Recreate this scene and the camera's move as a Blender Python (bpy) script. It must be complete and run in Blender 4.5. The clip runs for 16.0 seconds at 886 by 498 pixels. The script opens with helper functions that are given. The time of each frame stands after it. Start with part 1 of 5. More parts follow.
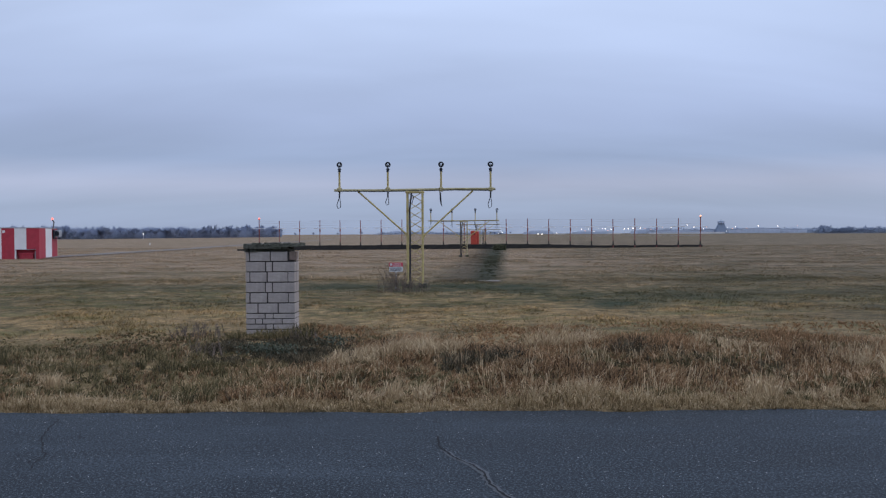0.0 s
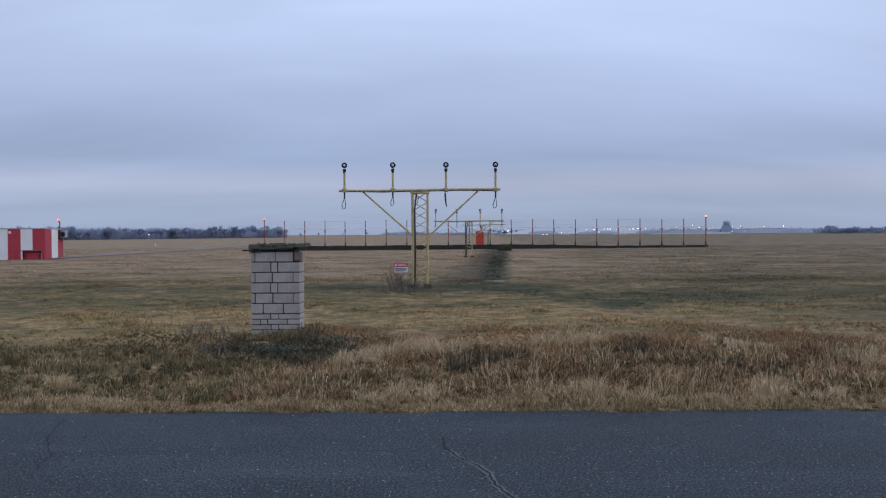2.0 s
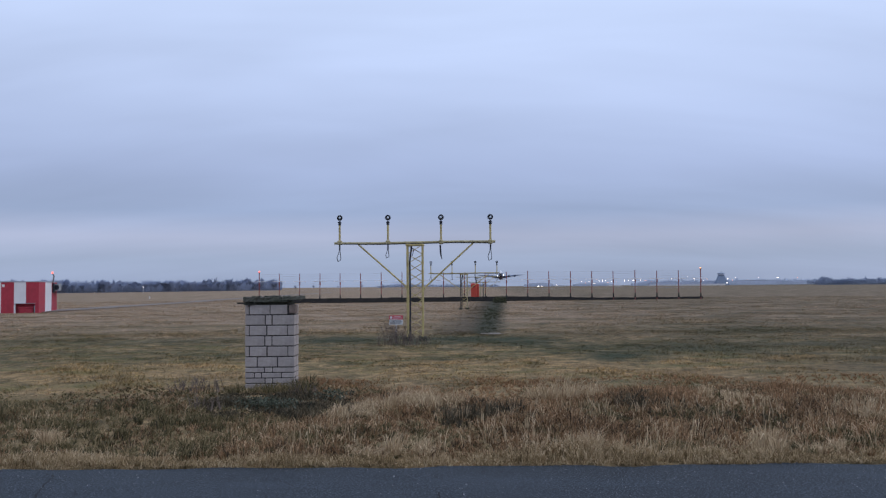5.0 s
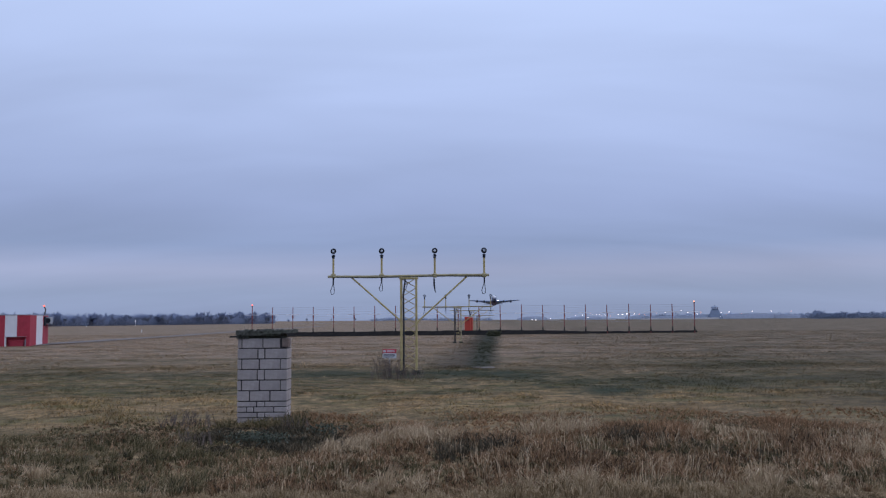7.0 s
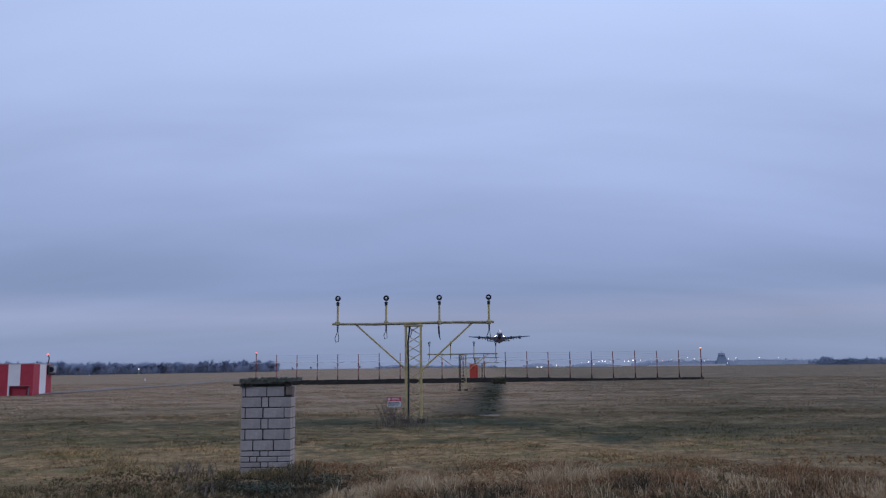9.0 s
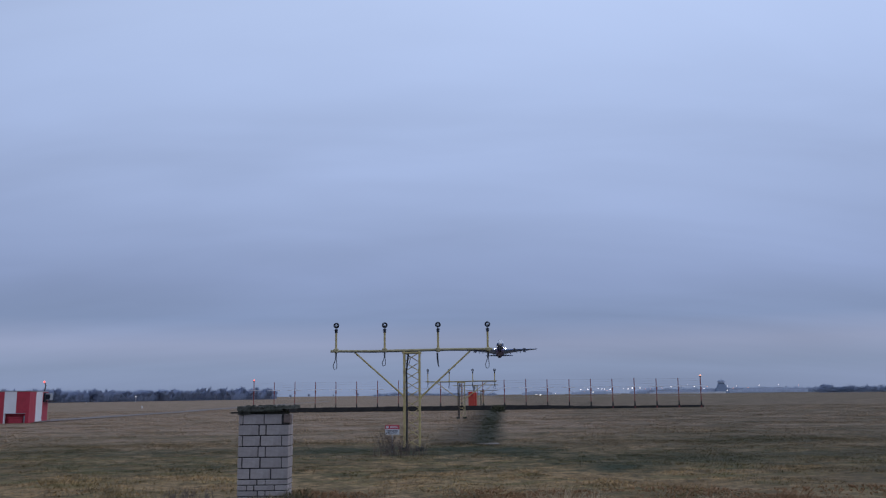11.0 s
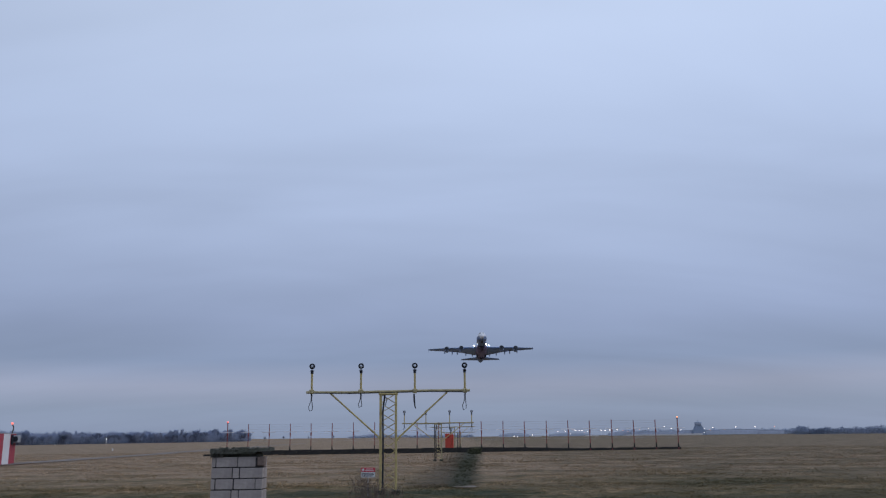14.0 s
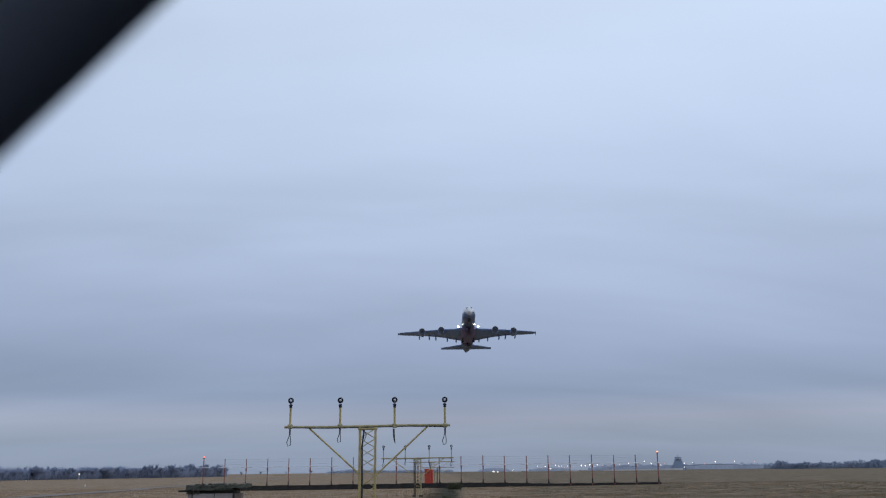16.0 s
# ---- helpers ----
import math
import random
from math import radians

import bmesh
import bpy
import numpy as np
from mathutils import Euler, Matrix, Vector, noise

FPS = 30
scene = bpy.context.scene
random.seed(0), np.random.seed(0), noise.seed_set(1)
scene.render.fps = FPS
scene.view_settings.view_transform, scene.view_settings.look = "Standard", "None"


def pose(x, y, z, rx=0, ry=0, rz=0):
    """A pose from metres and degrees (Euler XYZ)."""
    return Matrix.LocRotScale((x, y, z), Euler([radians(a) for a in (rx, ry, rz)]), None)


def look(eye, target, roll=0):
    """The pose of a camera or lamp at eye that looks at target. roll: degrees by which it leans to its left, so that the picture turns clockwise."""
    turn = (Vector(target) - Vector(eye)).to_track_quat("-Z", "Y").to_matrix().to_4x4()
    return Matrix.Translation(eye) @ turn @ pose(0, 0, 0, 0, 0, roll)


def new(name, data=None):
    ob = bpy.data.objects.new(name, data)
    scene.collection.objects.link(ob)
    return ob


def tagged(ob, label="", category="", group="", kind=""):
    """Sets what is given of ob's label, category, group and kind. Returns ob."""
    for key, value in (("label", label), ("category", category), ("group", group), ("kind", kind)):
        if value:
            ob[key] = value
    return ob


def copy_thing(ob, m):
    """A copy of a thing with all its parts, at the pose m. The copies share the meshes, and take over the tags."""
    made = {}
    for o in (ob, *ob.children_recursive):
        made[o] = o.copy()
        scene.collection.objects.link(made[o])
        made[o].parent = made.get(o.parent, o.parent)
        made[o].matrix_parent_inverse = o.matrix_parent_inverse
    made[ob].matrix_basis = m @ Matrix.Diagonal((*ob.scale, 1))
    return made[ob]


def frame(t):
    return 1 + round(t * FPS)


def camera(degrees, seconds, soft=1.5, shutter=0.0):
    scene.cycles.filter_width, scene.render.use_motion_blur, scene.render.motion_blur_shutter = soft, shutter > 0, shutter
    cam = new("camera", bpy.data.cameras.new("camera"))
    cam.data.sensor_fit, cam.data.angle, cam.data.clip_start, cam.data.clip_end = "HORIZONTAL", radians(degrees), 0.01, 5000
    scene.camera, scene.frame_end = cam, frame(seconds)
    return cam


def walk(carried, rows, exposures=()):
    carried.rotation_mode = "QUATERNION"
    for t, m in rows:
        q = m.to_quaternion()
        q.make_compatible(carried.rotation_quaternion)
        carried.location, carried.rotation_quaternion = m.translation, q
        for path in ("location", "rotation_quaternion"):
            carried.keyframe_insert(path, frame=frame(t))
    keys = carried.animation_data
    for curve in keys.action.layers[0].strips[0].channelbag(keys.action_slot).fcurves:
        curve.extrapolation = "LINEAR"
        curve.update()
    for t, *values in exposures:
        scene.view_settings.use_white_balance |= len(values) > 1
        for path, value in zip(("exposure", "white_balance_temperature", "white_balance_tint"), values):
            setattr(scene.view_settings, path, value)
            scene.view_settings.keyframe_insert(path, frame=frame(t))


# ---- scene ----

# ---------------------------------------------------------------- camera
EYE = (0.0, 0.0, 1.9)
cam = camera(54.65, 16.0, soft=1.25)
cam.data.dof.use_dof = True
cam.data.dof.focus_distance = 40.0
cam.data.dof.aperture_fstop = 10.0


def cam_row(t, pitch, lean, yaw, dx=0.0, dy=0.0, dz=0.0):
    return (t, pose(EYE[0] + dx, EYE[1] + dy, EYE[2] + dz, 90 + pitch, lean, yaw))


CAMERA_ROWS = [
    cam_row(0.0, -1.040, 0.27, 0.000), cam_row(0.5, -1.162, 0.25, 0.340), cam_row(1.0, -1.335, 0.25, 0.500),
    cam_row(1.5, -1.321, 0.27, 0.466), cam_row(2.0, -1.010, 0.31, 0.332), cam_row(2.5, -0.798, 0.30, 0.230),
    cam_row(3.0, -0.445, 0.33, 0.100), cam_row(3.5, 0.080, 0.34, -0.005), cam_row(4.0, 0.473, 0.41, -0.013),
    cam_row(4.5, 1.422, 0.45, 0.013), cam_row(4.7, 1.880, 0.45, 0.020), cam_row(7.0, 4.703, 0.40, -0.413),
    cam_row(7.5, 5.215, 0.39, -0.495), cam_row(8.0, 5.553, 0.34, -0.580), cam_row(8.5, 6.461, 0.36, -0.270),
    cam_row(9.0, 7.838, 0.60, -0.090), cam_row(11.5, 10.103, 0.57, -0.187), cam_row(12.0, 10.848, 0.68, 0.220),
    cam_row(12.5, 11.520, 0.90, 0.140), cam_row(13.0, 12.720, 0.94, 0.034), cam_row(13.5, 13.048, 0.63, -0.818),
    cam_row(14.0, 12.323, 0.60, -1.711), cam_row(14.5, 13.058, 0.88, -2.488),
    cam_row(14.8, 13.600, 0.95, -2.950, -0.0010, -0.0002, 0.0010),
    cam_row(14.9, 13.780, 0.96, -3.070, -0.0124, -0.0024, 0.0128),
    cam_row(15.0, 13.900, 1.03, -3.160, -0.0153, -0.0030, 0.0157),
    cam_row(15.2, 14.050, 0.95, -3.270, -0.0174, -0.0034, 0.0179),
    cam_row(15.4, 14.120, 0.93, -3.330, -0.0241, -0.0047, 0.0249),
    cam_row(15.5, 14.100, 0.94, -3.322, -0.0238, -0.0047, 0.0245),
    cam_row(15.7, 14.330, 0.78, -3.220, -0.0191, -0.0037, 0.0197),
    cam_row(15.9, 14.490, 0.62, -3.090, -0.0184, -0.0036, 0.0189),
    cam_row(16.0, 14.525, 0.63, -3.052, -0.0144, -0.0028, 0.0148),
]
walk(cam, CAMERA_ROWS, exposures=[(0.0, 0.16, 6750, 12), (4.7, 0.17, 6720, 13), (7.0, -0.08, 6330, 17), (8.0, -0.17, 6260, 17), (8.5, -0.28, 6170, 17), (9.0, -0.25, 6150, 17), (11.3, -0.36, 6250, 15), (12.0, -0.30, 6430, 16), (12.8, -0.24, 6640, 14), (14.0, -0.26, 6700, 12), (14.6, -0.24, 6780, 11), (15.0, -0.18, 6850, 10), (16.0, -0.14, 6950, 9)])

# ---------------------------------------------------------------- world and light
SUN_AZ, SUN_EL = radians(90), radians(28)
world = bpy.data.worlds.new("overcast_dusk")
scene.world = world
world.use_nodes = True


class Nodes:
    """Short hand for node trees."""

    def __init__(self, tree):
        self.tree = tree
        tree.nodes.clear()

    def add(self, kind, **sets):
        n = self.tree.nodes.new(kind)
        for key, value in sets.items():
            if key == "ops":
                n.operation = value
            elif key == "blend":
                n.blend_type = value
            elif key == "dtype":
                n.data_type = value
            elif key == "feature":
                n.feature = value
        return n

    def link(self, a, b):
        self.tree.links.new(a, b)

    def put(self, n, name, value):
        if hasattr(value, "is_output"):
            self.link(value, n.inputs[name])
        elif isinstance(value, (tuple, list)) and len(value) == 3 and n.inputs[name].type == "RGBA":
            n.inputs[name].default_value = (*value, 1.0)
        else:
            n.inputs[name].default_value = value

    def math(self, ops, a, b=0.0, clamp=False):
        n = self.add("ShaderNodeMath", ops=ops)
        n.use_clamp = clamp
        self.put(n, 0, a)
        self.put(n, 1, b)
        return n.outputs[0]

    def noise(self, vec, scale, detail=4.0, rough=0.55, distort=0.0):
        n = self.add("ShaderNodeTexNoise")
        if vec is not None:
            self.link(vec, n.inputs["Vector"])
        self.put(n, "Scale", scale)
        self.put(n, "Detail", detail)
        self.put(n, "Roughness", rough)
        self.put(n, "Distortion", distort)
        return n.outputs["Fac"]

    def ramp(self, fac, stops):
        n = self.add("ShaderNodeValToRGB")
        el = n.color_ramp.elements
        while len(el) < len(stops):
            el.new(0.5)
        for e, (p, c) in zip(el, stops):
            e.position = p
            e.color = (*c, 1.0) if isinstance(c, tuple) else (c, c, c, 1.0)
        self.link(fac, n.inputs["Fac"])
        return n.outputs["Color"]

    def mix(self, fac, a, b, blend="MIX"):
        n = self.add("ShaderNodeMix", dtype="RGBA", blend=blend)
        self.put(n, 0, fac)
        for i, v in ((6, a), (7, b)):
            if hasattr(v, "is_output"):
                self.link(v, n.inputs[i])
            else:
                n.inputs[i].default_value = (*v, 1.0)
        return n.outputs[2]

    def mapping(self, vec, scale=(1, 1, 1), loc=(0, 0, 0), rot=(0, 0, 0)):
        n = self.add("ShaderNodeMapping")
        self.link(vec, n.inputs["Vector"])
        n.inputs["Scale"].default_value = scale
        n.inputs["Location"].default_value = loc
        n.inputs["Rotation"].default_value = rot
        return n.outputs["Vector"]


def build_sky():
    g = Nodes(world.node_tree)
    out = g.add("ShaderNodeOutputWorld")
    bg = g.add("ShaderNodeBackground")
    g.link(bg.outputs[0], out.inputs[0])
    sky = g.add("ShaderNodeTexSky")
    sky.sky_type = "NISHITA"
    sky.sun_disc = False
    sky.sun_elevation, sky.sun_rotation = SUN_EL, SUN_AZ
    sky_dim = g.mix(1.0, sky.outputs[0], (0.09, 0.09, 0.09), "MULTIPLY")
    co = g.add("ShaderNodeTexCoord").outputs["Generated"]
    sep = g.add("ShaderNodeSeparateXYZ")
    g.link(co, sep.inputs[0])
    z = g.math("MAXIMUM", sep.outputs[2], 0.0)
    zz = g.math("ADD", z, 0.24)
    comb = g.add("ShaderNodeCombineXYZ")
    g.link(g.math("DIVIDE", sep.outputs[0], zz), comb.inputs[0])
    g.link(g.math("DIVIDE", sep.outputs[1], zz), comb.inputs[1])
    flat = comb.outputs[0]
    # cloud deck: broad sheets stretched across the view, with finer wisps
    broad = g.noise(g.mapping(flat, (0.45, 1.7, 1), (1.9, 0.7, 0), (0, 0, 0.12)), 1.0, 3.0, 0.5, 0.5)
    wisps = g.noise(g.mapping(flat, (0.9, 2.2, 1), (4.2, 1.1, 0), (0, 0, 0.35)), 1.2, 4.0, 0.5, 0.6)
    # height above the horizon sets the base tone of the deck
    tone = g.ramp(z, [(0.0, (0.25, 0.32, 0.475)), (0.032, (0.262, 0.337, 0.49)), (0.057, (0.318, 0.374, 0.530)),
                      (0.085, (0.246, 0.325, 0.500)), (0.13, (0.295, 0.378, 0.58)), (0.22, (0.395, 0.50, 0.73)),
                      (0.34, (0.46, 0.58, 0.82)), (0.52, (0.56, 0.69, 0.93)), (1.0, (0.60, 0.72, 0.95))])
    lift = g.math("ADD", g.math("MULTIPLY", broad, 0.44), g.math("MULTIPLY", wisps, 0.20))
    shade = g.math("ADD", lift, 0.70)
    # the deck is thinner on the side of the sun
    shade = g.math("ADD", shade, g.math("MULTIPLY", g.math("MULTIPLY", sep.outputs[0], z), 0.55))
    comb2 = g.add("ShaderNodeCombineXYZ")
    for i in range(3):
        g.link(shade, comb2.inputs[i])
    deck = g.mix(1.0, tone, comb2.outputs[0], "MULTIPLY")
    g.link(g.mix(0.93, sky_dim, deck), bg.inputs["Color"])
    bg.inputs["Strength"].default_value = 1.13


build_sky()
sun = new("sun", bpy.data.lights.new("sun", "SUN"))
sun.data.energy, sun.data.angle, sun.data.color = 0.35, radians(40), (1.0, 0.96, 0.92)
sun.matrix_world = look((math.sin(SUN_AZ) * 50, math.cos(SUN_AZ) * 50, 50 * math.tan(SUN_EL)), (0, 0, 0))

# ---------------------------------------------------------------- materials
def material(name, color, rough=0.8, metal=0.0, grain=0.0, grain_scale=20.0, bump=0.0, island=0.0, piece=0.0, dark=0.5,
             stain=0.0, stain_scale=1.5, stain_color=(0.1, 0.09, 0.07), spec=0.3, glow=0.0):
    """A painted, stone, metal or plant surface: base colour varied at two scales, with fine relief."""
    m = bpy.data.materials.new(name)
    m.use_nodes = True
    g = Nodes(m.node_tree)
    out = g.add("ShaderNodeOutputMaterial")
    p = g.add("ShaderNodeBsdfPrincipled")
    g.link(p.outputs[0], out.inputs[0])
    co = g.add("ShaderNodeTexCoord").outputs["Object"]
    col = g.mix(0.0, color, color)
    if grain:
        f = g.noise(co, grain_scale, 5.0, 0.6)
        lo = tuple(c * (1 - grain) for c in color)
        hi = tuple(min(1, c * (1 + grain * 0.7)) for c in color)
        col = g.ramp(f, [(0.3, lo), (0.7, hi)])
    if stain:
        f = g.math("MULTIPLY", g.ramp(g.noise(co, stain_scale, 4.0, 0.6), [(0.45, 0.0), (0.72, 1.0)]), stain)
        col = g.mix(f, col, stain_color)
    if island:
        r = g.add("ShaderNodeNewGeometry").outputs["Random Per Island"]
        col = g.mix(g.math("MULTIPLY", r, island), col, tuple(c * dark for c in color))
    if piece:
        r = g.add("ShaderNodeObjectInfo").outputs["Random"]
        col = g.mix(g.math("MULTIPLY", r, piece), col, tuple(c * dark for c in color))
    g.link(col, p.inputs["Base Color"])
    p.inputs["Roughness"].default_value = rough
    p.inputs["Metallic"].default_value = metal
    p.inputs["Specular IOR Level"].default_value = spec
    if glow:
        p.inputs["Emission Color"].default_value = (*color, 1.0)
        p.inputs["Emission Strength"].default_value = glow
    if bump:
        b = g.add("ShaderNodeBump")
        b.inputs["Strength"].default_value = bump
        b.inputs["Distance"].default_value = 0.02
        g.link(g.noise(co, grain_scale * 2.5, 4.0, 0.6), b.inputs["Height"])
        g.link(b.outputs[0], p.inputs["Normal"])
    return m




def field_color(g, co):
    """Patchy winter grassland: straw, rust, olive and pale grass in drifts and clumps of several sizes."""
    sep = g.add("ShaderNodeSeparateXYZ")
    g.link(co, sep.inputs[0])
    x, y = sep.outputs[0], sep.outputs[1]
    drift = g.noise(g.mapping(co, (0.42, 0.62, 1), (2.1, 5.7, 0), (0, 0, 0.2)), 0.55, 7.0, 0.72, 0.7)
    clump = g.noise(g.mapping(co, (0.9, 1.0, 1), (7, 3, 0), (0, 0, 0.4)), 1.9, 7.0, 0.74, 0.6)
    big = g.noise(g.mapping(co, (0.5, 1.0, 1), (3, 9, 0)), 0.13, 5.0, 0.65, 0.5)
    fine = g.noise(co, 6.5, 6.0, 0.75)
    f = g.math("ADD", g.math("MULTIPLY", drift, 0.45), g.math("MULTIPLY", clump, 0.55))
    base = g.ramp(f, [(0.39, (0.060, 0.048, 0.029)), (0.45, (0.140, 0.098, 0.050)), (0.52, (0.245, 0.168, 0.086)), (0.59, (0.44, 0.310, 0.170))])
    base = g.mix(g.ramp(big, [(0.46, 0.0), (0.64, 0.55)]), base, (0.120, 0.100, 0.050))
    rust = g.noise(g.mapping(co, (0.5, 1.1, 1), (11, 4, 0)), 0.50, 6.0, 0.68, 0.6)
    base = g.mix(g.ramp(rust, [(0.50, 0.0), (0.65, 0.65)]), base, (0.255, 0.142, 0.066))
    # tone differs with distance from the road: yellow mown turf, then greener turf, then pale rough grass
    wobble = g.math("MULTIPLY", g.math("SUBTRACT", g.noise(g.mapping(co, (0.75, 1, 1)), 0.17, 6.0, 0.68), 0.5), 36.0)
    zone = g.math("DIVIDE", g.math("ADD", y, wobble), 100.0, True)
    straw = g.math("MULTIPLY", g.ramp(zone, [(0.150, 0.15), (0.182, 0.8), (0.215, 0.8), (0.250, 0.0)]), g.ramp(clump, [(0.40, 0.15), (0.58, 1.0)]))
    base = g.mix(straw, base, (0.40, 0.262, 0.122))
    moss = g.noise(g.mapping(co, (0.55, 1.2, 1), (4.4, 1.9, 0)), 0.7, 6.0, 0.7, 0.5)
    lime = g.math("MULTIPLY", g.ramp(zone, [(0.14, 0.0), (0.18, 1.0), (0.27, 1.0), (0.36, 0.0)]), g.ramp(moss, [(0.50, 0.0), (0.62, 0.75)]))
    base = g.mix(lime, base, (0.150, 0.140, 0.052))
    green = g.ramp(zone, [(0.16, 0.15), (0.21, 0.35), (0.26, 0.85), (0.36, 0.75), (0.50, 0.25), (1.0, 0.05)])
    patchy = g.math("MULTIPLY", green, g.ramp(clump, [(0.42, 1.0), (0.57, 0.08)]))
    base = g.mix(patchy, base, (0.074, 0.074, 0.034))
    pale = g.math("MULTIPLY", g.ramp(zone, [(0.26, 0.0), (0.50, 0.75), (1.0, 0.8)]), g.ramp(drift, [(0.40, 0.25), (0.56, 0.95)]))
    base = g.mix(pale, base, (0.385, 0.278, 0.200))
    # the turf on the far side of the ditch is darker
    side = g.ramp(g.math("DIVIDE", g.math("ADD", x, g.math("ADD", g.math("MULTIPLY", y, -0.05), wobble)), 40.0, True), [(0.02, 0.0), (0.28, 0.85)])
    base = g.mix(g.math("MULTIPLY", side, g.ramp(drift, [(0.38, 1.0), (0.62, 0.25)])), base, (0.092, 0.078, 0.047))
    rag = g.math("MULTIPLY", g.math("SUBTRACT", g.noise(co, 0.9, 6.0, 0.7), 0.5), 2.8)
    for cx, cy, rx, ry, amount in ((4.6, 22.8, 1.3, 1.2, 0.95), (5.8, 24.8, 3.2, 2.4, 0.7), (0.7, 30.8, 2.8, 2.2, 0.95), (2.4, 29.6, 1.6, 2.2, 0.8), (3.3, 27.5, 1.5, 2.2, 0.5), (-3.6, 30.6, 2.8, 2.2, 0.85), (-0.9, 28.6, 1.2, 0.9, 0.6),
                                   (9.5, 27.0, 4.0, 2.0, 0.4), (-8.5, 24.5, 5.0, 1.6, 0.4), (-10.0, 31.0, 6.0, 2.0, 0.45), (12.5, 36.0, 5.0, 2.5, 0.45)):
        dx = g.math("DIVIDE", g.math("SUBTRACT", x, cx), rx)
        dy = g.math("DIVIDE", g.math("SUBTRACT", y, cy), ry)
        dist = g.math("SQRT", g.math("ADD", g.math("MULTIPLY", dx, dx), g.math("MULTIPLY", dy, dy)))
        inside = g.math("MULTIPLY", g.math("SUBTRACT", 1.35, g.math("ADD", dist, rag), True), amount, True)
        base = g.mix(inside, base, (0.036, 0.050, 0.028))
    # narrow ditch grown over with dark plants, running out to the antenna row, with trodden earth along one bank
    line = g.math("ADD", g.math("MULTIPLY", g.math("SUBTRACT", y, 34.5), 0.068), 1.70)
    away = g.math("SUBTRACT", x, line)
    wide = g.math("ADD", g.math("MULTIPLY", y, 0.008), 0.40)
    gate = g.math("MULTIPLY", g.math("GREATER_THAN", g.math("ADD", y, rag), 33.4), g.math("LESS_THAN", y, 112.0))
    bank = g.math("SUBTRACT", 1.25, g.math("ADD", g.math("DIVIDE", g.math("ABSOLUTE", g.math("ADD", away, 1.0)), 1.5), g.math("MULTIPLY", rag, 0.45)), True)
    base = g.mix(g.math("MULTIPLY", g.math("MULTIPLY", bank, gate), 0.7), base, (0.062, 0.052, 0.038))
    edge = g.math("SUBTRACT", 1.35, g.math("ADD", g.math("DIVIDE", g.math("ABSOLUTE", away), wide), g.math("MULTIPLY", rag, 0.55)), True)
    base = g.mix(g.math("MULTIPLY", g.math("MULTIPLY", edge, gate), 0.92), base, (0.034, 0.042, 0.028))
    return g.mix(g.ramp(fine, [(0.36, 0.7), (0.56, 0.0)]), base, (0.070, 0.052, 0.032))


def field_material(name):
    m = bpy.data.materials.new(name)
    m.use_nodes = True
    g = Nodes(m.node_tree)
    out = g.add("ShaderNodeOutputMaterial")
    p = g.add("ShaderNodeBsdfPrincipled")
    g.link(p.outputs[0], out.inputs[0])
    co = g.add("ShaderNodeTexCoord").outputs["Object"]
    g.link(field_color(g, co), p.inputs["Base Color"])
    p.inputs["Roughness"].default_value = 0.95
    p.inputs["Specular IOR Level"].default_value = 0.1
    b = g.add("ShaderNodeBump")
    b.inputs["Strength"].default_value = 0.8
    b.inputs["Distance"].default_value = 0.08
    g.link(g.noise(co, 6.0, 5.0, 0.65), b.inputs["Height"])
    g.link(b.outputs[0], p.inputs["Normal"])
    return m


def leafy(g, p, out, col, through_light=0.2):
    """Finish a plant surface that lets a little light through."""
    g.link(col, p.inputs["Base Color"])
    p.inputs["Roughness"].default_value = 0.8
    p.inputs["Specular IOR Level"].default_value = 0.12
    tr = g.add("ShaderNodeBsdfTranslucent")
    g.link(col, tr.inputs["Color"])
    mx = g.add("ShaderNodeMixShader")
    mx.inputs[0].default_value = through_light
    g.link(p.outputs[0], mx.inputs[1])
    g.link(tr.outputs[0], mx.inputs[2])
    g.link(mx.outputs[0], out.inputs[0])


def grass_material(name, tones, patch=0.5):
    """Blades that take one of several tones blade by blade, shifting in clumps and patches over the ground."""
    m = bpy.data.materials.new(name)
    m.use_nodes = True
    g = Nodes(m.node_tree)
    out = g.add("ShaderNodeOutputMaterial")
    p = g.add("ShaderNodeBsdfPrincipled")
    co = g.add("ShaderNodeTexCoord").outputs["Object"]
    rnd = g.add("ShaderNodeNewGeometry").outputs["Random Per Island"]
    wide = g.noise(g.mapping(co, (0.7, 1.3, 0)), patch, 3.0, 0.6, 0.4)
    clump = g.noise(g.mapping(co, (1, 1.2, 0), (5, 2, 0)), patch * 5.5, 3.0, 0.6, 0.3)
    both = g.math("ADD", g.math("MULTIPLY", wide, 0.55), g.math("MULTIPLY", clump, 0.45))
    spread = g.math("ADD", g.math("MULTIPLY", g.math("SUBTRACT", both, 0.5), 3.8), 0.5)
    f = g.math("ADD", g.math("MULTIPLY", rnd, 0.52), g.math("MULTIPLY", spread, 0.48), True)
    n = len(tones)
    leafy(g, p, out, g.ramp(f, [(0.12 + 0.76 * i / (n - 1), c) for i, c in enumerate(tones)]))
    return m


